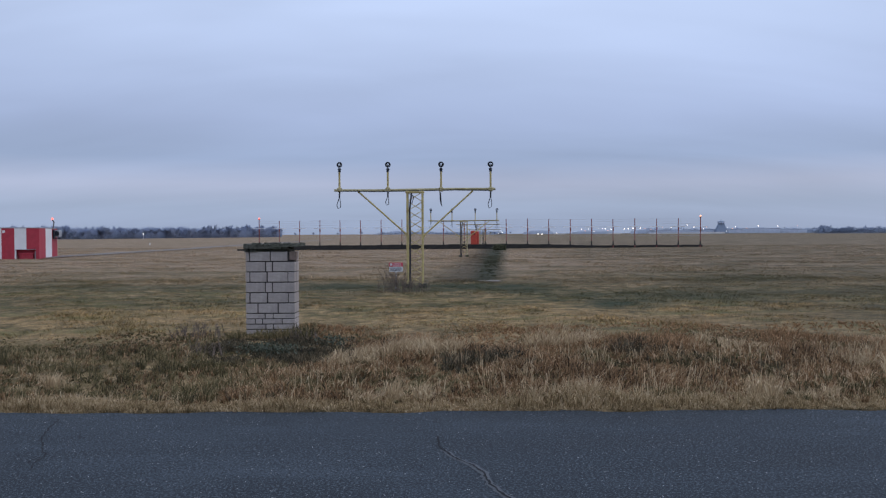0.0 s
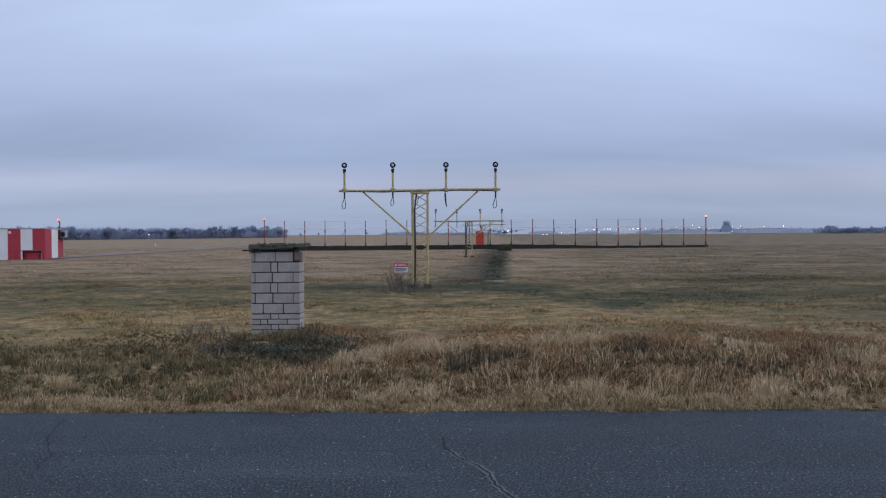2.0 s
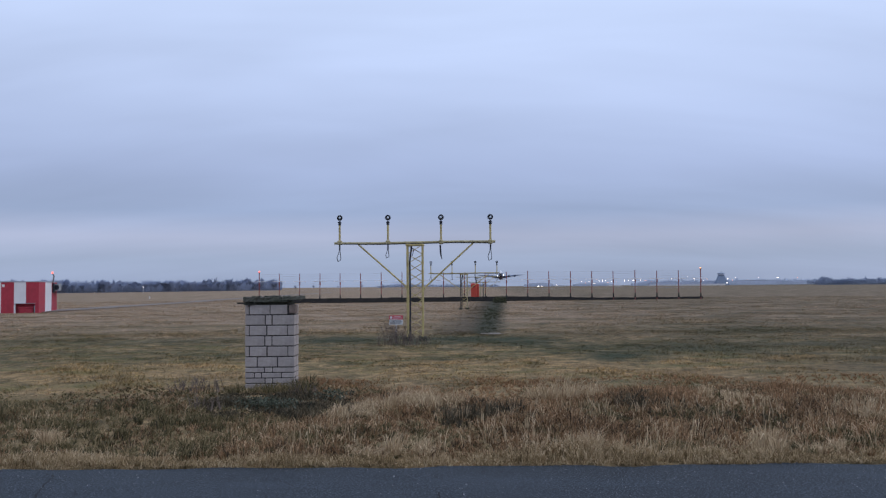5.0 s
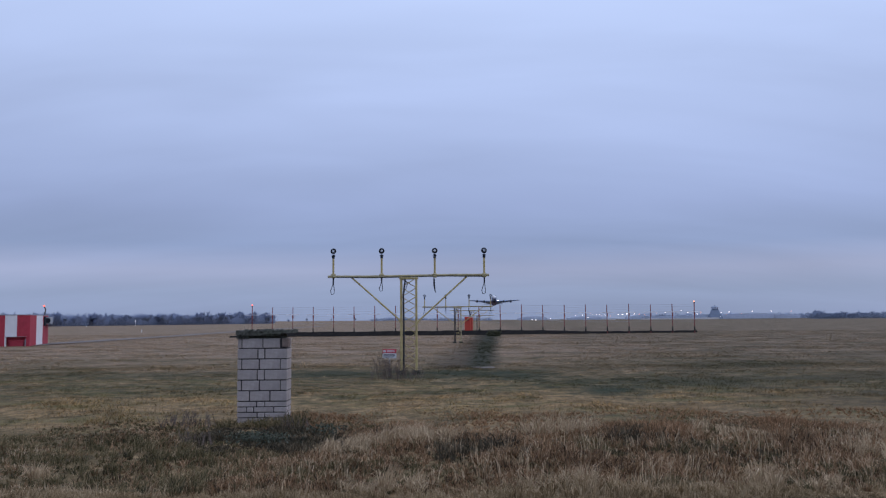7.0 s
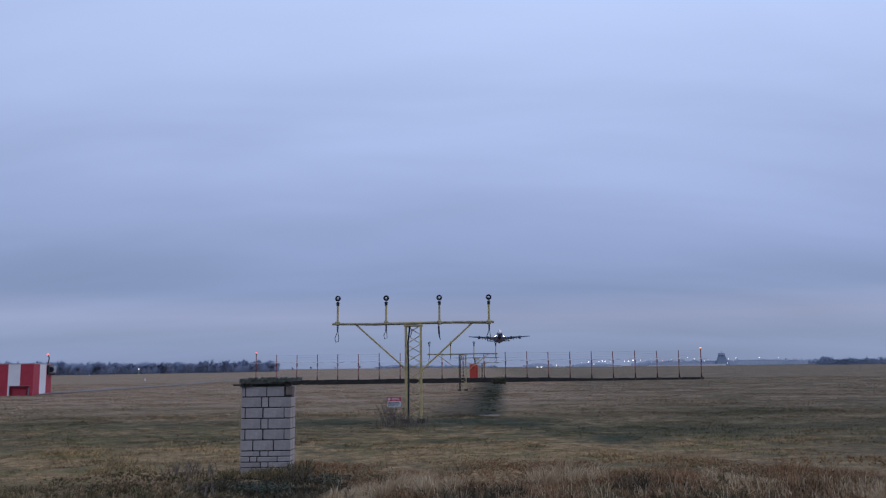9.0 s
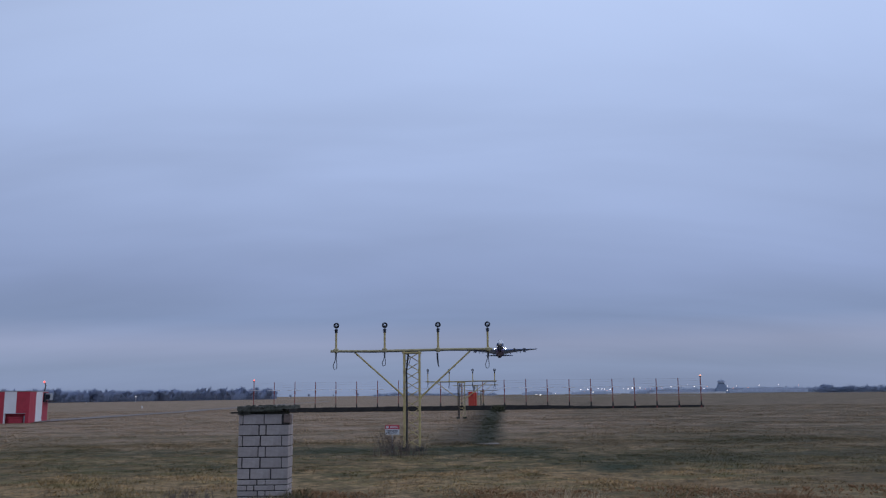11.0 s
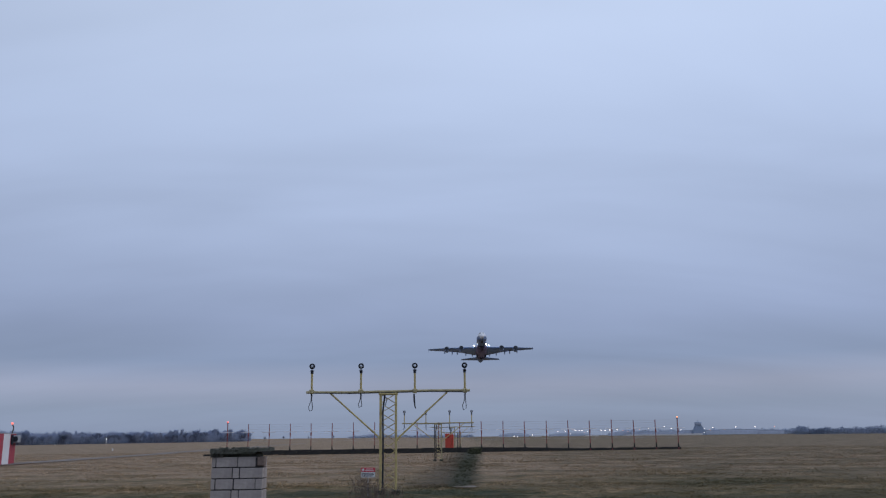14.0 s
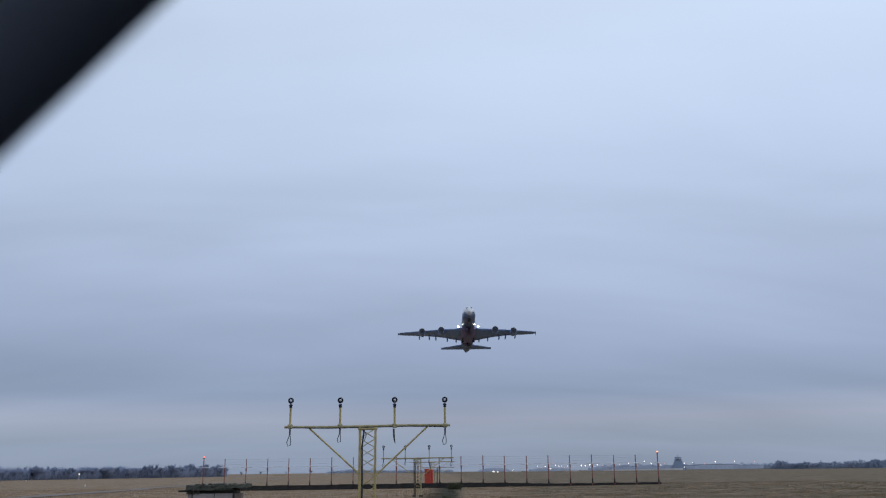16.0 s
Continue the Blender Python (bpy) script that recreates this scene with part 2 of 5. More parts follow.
def turf_material(name):
    """Short turf in the tones of the field below it, brightened to offset shade on upright blades."""
    m = bpy.data.materials.new(name)
    m.use_nodes = True
    g = Nodes(m.node_tree)
    out = g.add("ShaderNodeOutputMaterial")
    p = g.add("ShaderNodeBsdfPrincipled")
    co = g.add("ShaderNodeTexCoord").outputs["Object"]
    rnd = g.add("ShaderNodeNewGeometry").outputs["Random Per Island"]
    col = field_color(g, g.mapping(co, (1, 1, 0)))
    tuft = g.noise(g.mapping(co, (1, 1, 0), (3.3, 8.1, 0)), 2.6, 3.0, 0.6)
    mixed = g.math("ADD", g.math("MULTIPLY", rnd, 0.5), g.math("MULTIPLY", g.ramp(tuft, [(0.34, 0.0), (0.66, 1.0)]), 0.5))
    leafy(g, p, out, g.mix(1.0, col, g.ramp(mixed, [(0.05, (0.72, 0.72, 0.70)), (0.5, (1.38, 1.34, 1.28)), (0.95, (2.4, 2.28, 2.1))]), "MULTIPLY"))
    return m


def asphalt_material():
    m = bpy.data.materials.new("asphalt")
    m.use_nodes = True
    g = Nodes(m.node_tree)
    out = g.add("ShaderNodeOutputMaterial")
    p = g.add("ShaderNodeBsdfPrincipled")
    g.link(p.outputs[0], out.inputs[0])
    co = g.add("ShaderNodeTexCoord").outputs["Object"]
    wide = g.noise(g.mapping(co, (0.3, 1.0, 1), (1.4, 0.3, 0)), 0.8, 6.0, 0.68, 0.5)
    base = g.ramp(wide, [(0.36, (0.012, 0.0165, 0.0225)), (0.50, (0.021, 0.028, 0.0365)), (0.64, (0.043, 0.054, 0.067))])
    grit = g.noise(co, 46.0, 4.0, 0.8)
    coarse = g.noise(co, 24.0, 4.0, 0.7)
    base = g.mix(g.ramp(coarse, [(0.38, 0.75), (0.50, 0.0)]), base, (0.009, 0.012, 0.015))
    base = g.mix(g.ramp(grit, [(0.38, 0.85), (0.48, 0.0)]), base, (0.009, 0.011, 0.014))
    base = g.mix(g.ramp(grit, [(0.52, 0.0), (0.62, 0.9)]), base, (0.120, 0.141, 0.160))
    v = g.add("ShaderNodeTexVoronoi")
    g.link(co, v.inputs["Vector"])
    v.inputs["Scale"].default_value = 34.0
    chips = g.ramp(v.outputs["Distance"], [(0.14, 0.9), (0.22, 0.0)])
    pick = g.math("GREATER_THAN", g.noise(co, 17.0, 2.0, 0.5), 0.60)
    base = g.mix(g.math("MULTIPLY", chips, pick), base, (0.46, 0.47, 0.46))
    # fine map cracking along the worn edge
    w = g.add("ShaderNodeTexVoronoi", feature="DISTANCE_TO_EDGE")
    g.link(g.mapping(co, (1, 1.4, 1), (0.3, 0.1, 0)), w.inputs["Vector"])
    w.inputs["Scale"].default_value = 2.6
    hair = g.math("MULTIPLY", g.ramp(w.outputs["Distance"], [(0.004, 1.0), (0.014, 0.0)]), g.ramp(g.noise(co, 0.9, 3.0, 0.6), [(0.55, 0.0), (0.64, 0.8)]))
    base = g.mix(hair, base, (0.008, 0.009, 0.011))
    g.link(base, p.inputs["Base Color"])
    g.link(g.ramp(wide, [(0.3, 0.74), (0.7, 0.86)]), p.inputs["Roughness"])
    p.inputs["Specular IOR Level"].default_value = 0.18
    b = g.add("ShaderNodeBump")
    b.inputs["Strength"].default_value = 0.4
    b.inputs["Distance"].default_value = 0.006
    g.link(g.noise(co, 85.0, 5.0, 0.75), b.inputs["Height"])
    g.link(b.outputs[0], p.inputs["Normal"])
    return m


FIELD = field_material("winter_field")
ASPHALT = asphalt_material()
GRASS_TALL = grass_material("tall_dry_grass", [(0.050, 0.038, 0.027), (0.130, 0.082, 0.047), (0.26, 0.150, 0.078), (0.40, 0.250, 0.135), (0.64, 0.48, 0.31)], 0.9)
GRASS_EDGE = grass_material("verge_grass", [(0.15, 0.105, 0.053), (0.31, 0.218, 0.115), (0.48, 0.352, 0.205), (0.64, 0.50, 0.325)], 0.9)
GRASS_FIELD = turf_material("field_turf")
GRASS_RUST = grass_material("rust_grass", [(0.15, 0.090, 0.048), (0.33, 0.190, 0.098), (0.50, 0.310, 0.175)], 0.8)
GRASS_OLIVE = grass_material("olive_grass", [(0.042, 0.036, 0.023), (0.100, 0.088, 0.044), (0.205, 0.162, 0.082), (0.42, 0.305, 0.170)], 0.7)
GRASS_GREEN = grass_material("ditch_grass", [(0.045, 0.05, 0.032), (0.075, 0.078, 0.045), (0.125, 0.112, 0.065)], 1.0)
GRASS_DARK = grass_material("withered_weeds", [(0.028, 0.025, 0.019), (0.066, 0.056, 0.037), (0.120, 0.095, 0.060), (0.23, 0.175, 0.11)], 1.6)
TUFT = grass_material("pale_tuft", [(0.34, 0.235, 0.135), (0.52, 0.385, 0.235), (0.68, 0.53, 0.345)], 2.0)
WEED = material("weed_leaf", (0.115, 0.130, 0.085), 0.7, grain=0.3, island=0.95, dark=0.30)
DEAD_STEM = material("dead_stem", (0.165, 0.125, 0.10), 0.9, grain=0.3, grain_scale=6)
BLOCK = material("silicate_block", (0.435, 0.380, 0.347), 0.93, grain=0.16, grain_scale=16, bump=0.35, piece=0.5, dark=0.68, stain=0.8,
                 stain_scale=3.2, stain_color=(0.24, 0.21, 0.20), spec=0.15)
MORTAR = material("old_mortar", (0.065, 0.057, 0.055), 0.97, grain=0.35, grain_scale=22, bump=0.5)
SLAB = material("mossy_concrete", (0.068, 0.066, 0.052), 0.95, grain=0.45, grain_scale=9, bump=0.7, stain=0.8, stain_scale=4,
                stain_color=(0.05, 0.055, 0.035))
YELLOW = material("faded_yellow_paint", (0.52, 0.415, 0.18), 0.6, grain=0.22, grain_scale=7, stain=0.5, stain_scale=5,
                  stain_color=(0.26, 0.17, 0.08), bump=0.1)
PALE_YELLOW = material("pale_yellow_paint", (0.42, 0.36, 0.20), 0.65, grain=0.25, grain_scale=5, stain=0.5, stain_scale=4,
                       stain_color=(0.17, 0.13, 0.09))
BROWN_STEEL = material("brown_steel", (0.075, 0.06, 0.05), 0.8, grain=0.3, grain_scale=8)
RUBBER = material("black_rubber", (0.016, 0.019, 0.028), 0.55, grain=0.2)
LENS = material("lamp_lens", (0.58, 0.63, 0.70), 0.12, spec=0.8)
RED = material("red_paint", (0.42, 0.04, 0.06), 0.6, grain=0.15, grain_scale=3, stain=0.25, stain_scale=1.2, stain_color=(0.2, 0.03, 0.035))
ORANGE = material("orange_red_paint", (0.54, 0.072, 0.045), 0.6, grain=0.15, grain_scale=3)
WHITE = material("white_paint", (0.74, 0.72, 0.72), 0.6, grain=0.1, grain_scale=2, stain=0.25, stain_scale=1.0, stain_color=(0.42, 0.40, 0.39))
POST_RED = material("post_red", (0.27, 0.080, 0.070), 0.65, grain=0.2)
WIRE = material("galvanised_wire", (0.42, 0.42, 0.44), 0.5, metal=0.4)
DARKWOOD = material("dark_board", (0.030, 0.028, 0.026), 0.9, grain=0.4, grain_scale=3, bump=0.3)
CONCRETE = material("concrete", (0.27, 0.265, 0.25), 0.92, grain=0.25, grain_scale=8, bump=0.3, stain=0.4, stain_color=(0.12, 0.12, 0.09))
TRACK = material("gravel_road", (0.21, 0.175, 0.152), 0.95, grain=0.25, grain_scale=2, bump=0.2)
CRACK = material("crack", (0.014, 0.014, 0.016), 1.0)
SEALANT = material("crack_seal", (0.088, 0.095, 0.105), 0.8, grain=0.3, grain_scale=30)
# blue-grey distance haze is painted into bark, twigs and thicket
HAZED_BARK = material("hazed_bark", (0.20, 0.215, 0.28), 0.95, grain=0.25, grain_scale=0.8)
HAZED_TWIG = material("hazed_twigs", (0.34, 0.395, 0.53), 0.95, island=0.7, dark=0.65)
HAZED_BUSH = material("hazed_thicket", (0.165, 0.205, 0.295), 0.95, island=0.45, dark=0.7)
# base colours of far woods and buildings include the blue of haze
HAZED_FAR_WOOD = material("distant_wood", (0.35, 0.405, 0.51), 1.0, island=0.4, dark=0.8)
HAZED_NEAR_WOOD = material("hazed_near_wood", (0.25, 0.30, 0.40), 1.0, island=0.4, dark=0.8)
HAZED_WALL = material("hazed_wall", (0.52, 0.57, 0.68), 0.9, grain=0.08, grain_scale=0.05)
HAZED_ROOF = material("hazed_roof", (0.46, 0.515, 0.62), 0.9, grain=0.08, grain_scale=0.05)
HAZED_TOWER = material("hazed_tower", (0.23, 0.28, 0.365), 0.9, grain=0.08, grain_scale=0.05)
HAZED_GLASS = material("hazed_glazing", (0.46, 0.51, 0.62), 0.4)
AC_GREY = material("unit_grey", (0.30, 0.31, 0.33), 0.6, grain=0.15)
PIT = material("dark_inside", (0.03, 0.028, 0.03), 0.9)
GLOW_RED = material("red_lamp", (1.0, 0.14, 0.09), 0.4, glow=2.2)
GLOW_WARM = material("warm_lamp", (1.0, 0.40, 0.20), 0.4, glow=1.8)
GLOW_WHITE = material("white_lamp", (1.0, 0.90, 0.80), 0.4, glow=3.0)
GLOW_LANDING = material("landing_lamp", (1.0, 0.97, 0.90), 0.4, glow=22.0)
SIGN_RED = material("sign_red", (0.55, 0.05, 0.075), 0.5, grain=0.1, grain_scale=4)
SIGN_WHITE = material("sign_white", (0.66, 0.65, 0.65), 0.5, grain=0.08, grain_scale=5)
SIGN_INK = material("sign_ink", (0.05, 0.05, 0.055), 0.6)
HULL_WHITE = material("aircraft_white", (0.70, 0.70, 0.71), 0.3, grain=0.05, grain_scale=0.3, spec=0.5)
# hull, wing and belly colours carry added blue for haze and against ground bounce
HULL_SHADED = material("aircraft_shaded", (0.30, 0.39, 0.58), 0.4, grain=0.12, grain_scale=0.4, spec=0.4)
WING_HAZED = material("wing_hazed_grey", (0.18, 0.28, 0.50), 0.45, grain=0.12, grain_scale=0.3, spec=0.4)
HULL_RED_HAZED = material("belly_red_hazed", (0.19, 0.165, 0.30), 0.45, grain=0.15, grain_scale=0.5)
INTAKE = material("engine_dark", (0.03, 0.036, 0.05), 0.5)
METAL_LIP = material("intake_lip", (0.10, 0.105, 0.12), 0.4, metal=0.6)
COCKPIT = material("cockpit_glass", (0.02, 0.022, 0.028), 0.1, spec=0.8)
CAR_SEAL = material("car_seal", (0.060, 0.070, 0.095), 0.7, grain=0.2)
CAR_TRIM = material("car_trim", (0.14, 0.17, 0.145), 0.8, grain=0.25, grain_scale=30)
CAR_PAINT = material("car_paint", (0.03, 0.033, 0.04), 0.3, grain=0.05, spec=0.6)

# ---------------------------------------------------------------- mesh helpers
def add_box(bm, c, s, rot=None, bevel=0.0):
    got = bmesh.ops.create_cube(bm, size=1.0)["verts"]
    m = Matrix.Translation(c) @ (rot.to_4x4() if rot else Matrix()) @ Matrix.Diagonal((*s, 1))
    bmesh.ops.transform(bm, matrix=m, verts=got)
    if bevel:
        edges = {e for v in got for e in v.link_edges}
        bmesh.ops.bevel(bm, geom=list(edges), offset=bevel, segments=1, affect="EDGES")
    return bm


def box(c, s, rot=None, bevel=0.0):
    return add_box(bmesh.new(), c, s, rot, bevel)


def add_tube(bm, points, radius, seg=8, closed=False):
    """A round bar along a line of points; radius may be a list."""
    pts = [Vector(p) for p in points]
    radii = radius if isinstance(radius, (list, tuple)) else [radius] * len(pts)
    rings = []
    side = None
    for i, p in enumerate(pts):
        a = pts[i - 1] if i else (pts[-1] if closed else p)
        b = pts[i + 1] if i + 1 < len(pts) else (pts[0] if closed else p)
        d = (b - a).normalized()
        if side is None:
            side = d.orthogonal().normalized()
        side = (side - d * side.dot(d)).normalized()
        up = d.cross(side)
        rings.append([bm.verts.new(p + (side * math.cos(k * 2 * math.pi / seg) + up * math.sin(k * 2 * math.pi / seg)) * radii[i]) for k in range(seg)])
    pairs = list(zip(rings, rings[1:])) + ([(rings[-1], rings[0])] if closed else [])
    for r0, r1 in pairs:
        for k in range(seg):
            bm.faces.new((r0[k], r0[(k + 1) % seg], r1[(k + 1) % seg], r1[k]))
    if not closed:
        bm.faces.new(rings[0][::-1])
        bm.faces.new(rings[-1])
    return bm


def tube(points, radius, seg=8, closed=False):
    return add_tube(bmesh.new(), points, radius, seg, closed)


def add_ball(bm, c, r, stretch=(1, 1, 1), seg=12, rings=8):
    got = bmesh.ops.create_uvsphere(bm, u_segments=seg, v_segments=rings, radius=r)["verts"]
    bmesh.ops.transform(bm, matrix=Matrix.Translation(c) @ Matrix.Diagonal((*stretch, 1)), verts=got)
    return bm


def ball(c, r, stretch=(1, 1, 1), seg=12, rings=8):
    return add_ball(bmesh.new(), c, r, stretch, seg, rings)


def loft(rings, cap=True):
    """A skin over rings of points, each ring closed."""
    bm = bmesh.new()
    rows = [[bm.verts.new(p) for p in ring] for ring in rings]
    n = len(rows[0])
    for a, b in zip(rows, rows[1:]):
        for k in range(n):
            bm.faces.new((a[k], a[(k + 1) % n], b[(k + 1) % n], b[k]))
    if cap:
        bm.faces.new(rows[0][::-1])
        bm.faces.new(rows[-1])
    bmesh.ops.recalc_face_normals(bm, faces=bm.faces)
    return bm


def part(name, bm, mat, parent=None, label="", smooth=False):
    me = bpy.data.meshes.new(name)
    bm.to_mesh(me)
    bm.free()
    me.materials.append(mat)
    if smooth:
        me.polygons.foreach_set("use_smooth", [True] * len(me.polygons))
    ob = new(name, me)
    ob.parent = parent
    if label:
        tagged(ob, label)
    return ob


def thing(name, m, label, category, group=""):
    ob = new(name)
    ob.empty_display_size = 0.2
    ob.matrix_basis = m
    return tagged(ob, label, category, group)


def raw_mesh(name, verts, faces_flat, per, mat):
    """A mesh from arrays; all faces have the same number of corners."""
    me = bpy.data.meshes.new(name)
    nf = len(faces_flat) // per
    me.vertices.add(len(verts))
    me.vertices.foreach_set("co", np.asarray(verts, np.float32).ravel())
    me.loops.add(len(faces_flat))
    me.loops.foreach_set("vertex_index", np.asarray(faces_flat, np.int32))
    me.polygons.add(nf)
    me.polygons.foreach_set("loop_start", np.arange(nf, dtype=np.int32) * per)
    me.update(calc_edges=True)
    me.materials.append(mat)
    return new(name, me)


# ---------------------------------------------------------------- ground and road
ROAD_EDGE = 9.12


def smooth01(v):
    v = np.clip(v, 0, 1)
    return v * v * (3 - 2 * v)


def land(x, y):
    """Height of the land: level by the road, with soft bumps; it falls a little towards the woods."""
    x, y = np.asarray(x, float), np.asarray(y, float)
    far = smooth01((np.hypot(x, y) - 250) / 350)
    dip = -1.5 * far * smooth01((-x - 90) / 120) - 2.2 * smooth01((y - 900) / 600) * smooth01((x + 50) / 100) * 0.8
    near = smooth01((y - ROAD_EDGE) / 1.5) * (1 - smooth01((y - 60) / 60)) * (1 - 0.85 * smooth01((y - 17) / 9))
    bumps = 0.05 * np.sin(x * 0.71 + 1.3) * np.cos(y * 0.63) + 0.03 * np.sin(x * 1.7 + y * 1.1) + 0.06 * np.exp(-((y - 12.5) / 1.8) ** 2) * (1 + np.sin(x * 0.5))
    bed = np.where(y < ROAD_EDGE + 0.02, -0.14, 0.0)
    return dip + near * bumps + bed


def value_noise(x, y, scale, seed):
    """Smooth noise between 0 and 1 over the plan."""
    r = np.random.default_rng(seed)
    t = r.random((64, 64))
    u, v = x * scale + 31.7, y * scale + 17.3
    i, j = np.floor(u).astype(int), np.floor(v).astype(int)
    fu, fv = u - i, v - j
    fu, fv = fu * fu * (3 - 2 * fu), fv * fv * (3 - 2 * fv)
    g = lambda a, b: t[a % 64, b % 64]
    return (g(i, j) * (1 - fu) + g(i + 1, j) * fu) * (1 - fv) + (g(i, j + 1) * (1 - fu) + g(i + 1, j + 1) * fu) * fv


def build_ground():
    a = np.sinh(np.linspace(-6.2, 6.2, 181)) / math.sinh(6.2) * 4800
    b0 = np.concatenate([np.array([-4800, -2000, -800, -300, -100, -40, -12, 0, 5, 8, ROAD_EDGE, ROAD_EDGE + 0.05]),
                         np.linspace(9.6, 40, 90), 40 + np.cumsum(np.geomspace(0.6, 420, 75))])
    b0 = b0[b0 < 4800]
    gx, gy = np.meshgrid(a, b0)
    v = np.stack([gx, gy, land(gx, gy)], -1).reshape(-1, 3)
    nx, ny = len(a), len(b0)
    i = (np.arange(ny - 1)[:, None] * nx + np.arange(nx - 1)[None]).ravel()
    f = np.stack([i, i + 1, i + 1 + nx, i + nx], 1).ravel()
    ob = raw_mesh("ground", v, f, 4, FIELD)
    ob.data.polygons.foreach_set("use_smooth", [True] * len(ob.data.polygons))
    tagged(ob, "flat airfield grassland in dry olive and straw winter tones", "ground", kind="structure")


build_ground()
rng = np.random.default_rng(5)


def build_road():
    xs = np.linspace(-60, 60, 481)
    bm = bmesh.new()
    near = [bm.verts.new((x, -7.0, 0.0)) for x in xs]
    edge = [bm.verts.new((x, ROAD_EDGE + 0.035 * math.sin(x * 2.3) + 0.03 * math.sin(x * 5.1 + 1) + rng.uniform(-0.02, 0.02), 0.0)) for x in xs]
    low = [bm.verts.new((v.co.x, v.co.y + 0.03, -0.13)) for v in edge]
    for r0, r1 in ((near, edge), (edge, low)):
        for k in range(len(xs) - 1):
            bm.faces.new((r0[k], r0[k + 1], r1[k + 1], r1[k]))
    bmesh.ops.recalc_face_normals(bm, faces=bm.faces)
    road = part("road", bm, ASPHALT)
    tagged(road, "worn dark blue-grey asphalt road with cracks and pale chips", "road", kind="structure")
    return road


ROAD = build_road()


def ribbon(points, widths, z):
    bm = bmesh.new()
    rows = []
    for i, (x, y) in enumerate(points):
        a, b = points[max(0, i - 1)], points[min(len(points) - 1, i + 1)]
        d = Vector((b[0] - a[0], b[1] - a[1], 0)).normalized()
        s = Vector((-d.y, d.x, 0)) * widths[i] / 2
        rows.append((bm.verts.new(Vector((x, y, z)) + s), bm.verts.new(Vector((x, y, z)) - s)))
    for (a, b), (c, d) in zip(rows, rows[1:]):
        bm.faces.new((a, b, d, c))
    bmesh.ops.recalc_face_normals(bm, faces=bm.faces)
    for f in bm.faces:
        if f.normal.z < 0:
            f.normal_flip()
    return bm


def crack_line(points, steps, wobble):
    out = []
    for (x0, y0), (x1, y1) in zip(points, points[1:]):
        for k in range(steps):
            f = k / steps
            out.append((x0 + (x1 - x0) * f + rng.uniform(-wobble, wobble), y0 + (y1 - y0) * f + rng.uniform(-wobble, wobble)))
    return out + [points[-1]]


main_crack = crack_line([(-0.06, 8.0), (-0.03, 7.55), (0.10, 7.2), (0.24, 6.98), (0.32, 6.75), (0.345, 6.45), (0.48, 6.05), (0.60, 5.6), (0.9, 5.0), (1.0, 4.0)], 7, 0.012)
part("crack_seal", ribbon(main_crack[8:], [0.068 + rng.uniform(-0.025, 0.02) for _ in main_crack[8:]], 0.003), SEALANT, ROAD, "pale sealed band along a crack")
part("crack", ribbon(main_crack, [rng.uniform(0.010, 0.028) for _ in main_crack], 0.006), CRACK, ROAD)
for pts, w in (([(-3.95, 8.75), (-3.85, 8.2), (-3.62, 7.7), (-3.45, 7.35), (-3.35, 6.9)], 0.02), ([(-4.6, 6.6), (-4.0, 6.75), (-3.5, 7.0), (-3.45, 7.3)], 0.018),
               ([(-1.75, 8.7), (-1.5, 8.35), (-1.35, 8.1)], 0.012), ([(-4.1, 8.9), (-3.95, 8.75)], 0.02), ([(2.2, 9.0), (2.0, 8.8), (1.7, 8.72)], 0.010)):
    line = crack_line(pts, 6, 0.02)
    part("crack", ribbon(line, [w * rng.uniform(0.2, 0.8) for _ in line], 0.004), CRACK, ROAD)


def build_side_road():
    ys = np.concatenate([np.linspace(70, 130, 25), np.linspace(140, 300, 12)])
    bm = bmesh.new()
    rows = []
    for y in ys:
        x = -33.6 - 0.02 * (y - 77) * (y > 120)
        w = 1.3
        z = max(float(land(x - w, y)), float(land(x + w, y))) + 0.05
        rows.append((bm.verts.new((x - w, y, z)), bm.verts.new((x + w, y, z))))
    for (a, b), (c, d) in zip(rows, rows[1:]):
        bm.faces.new((a, b, d, c))
    ob = part("side_road", bm, TRACK)
    tagged(ob, "narrow grey service road running away across the field", "road", kind="structure")


build_side_road()


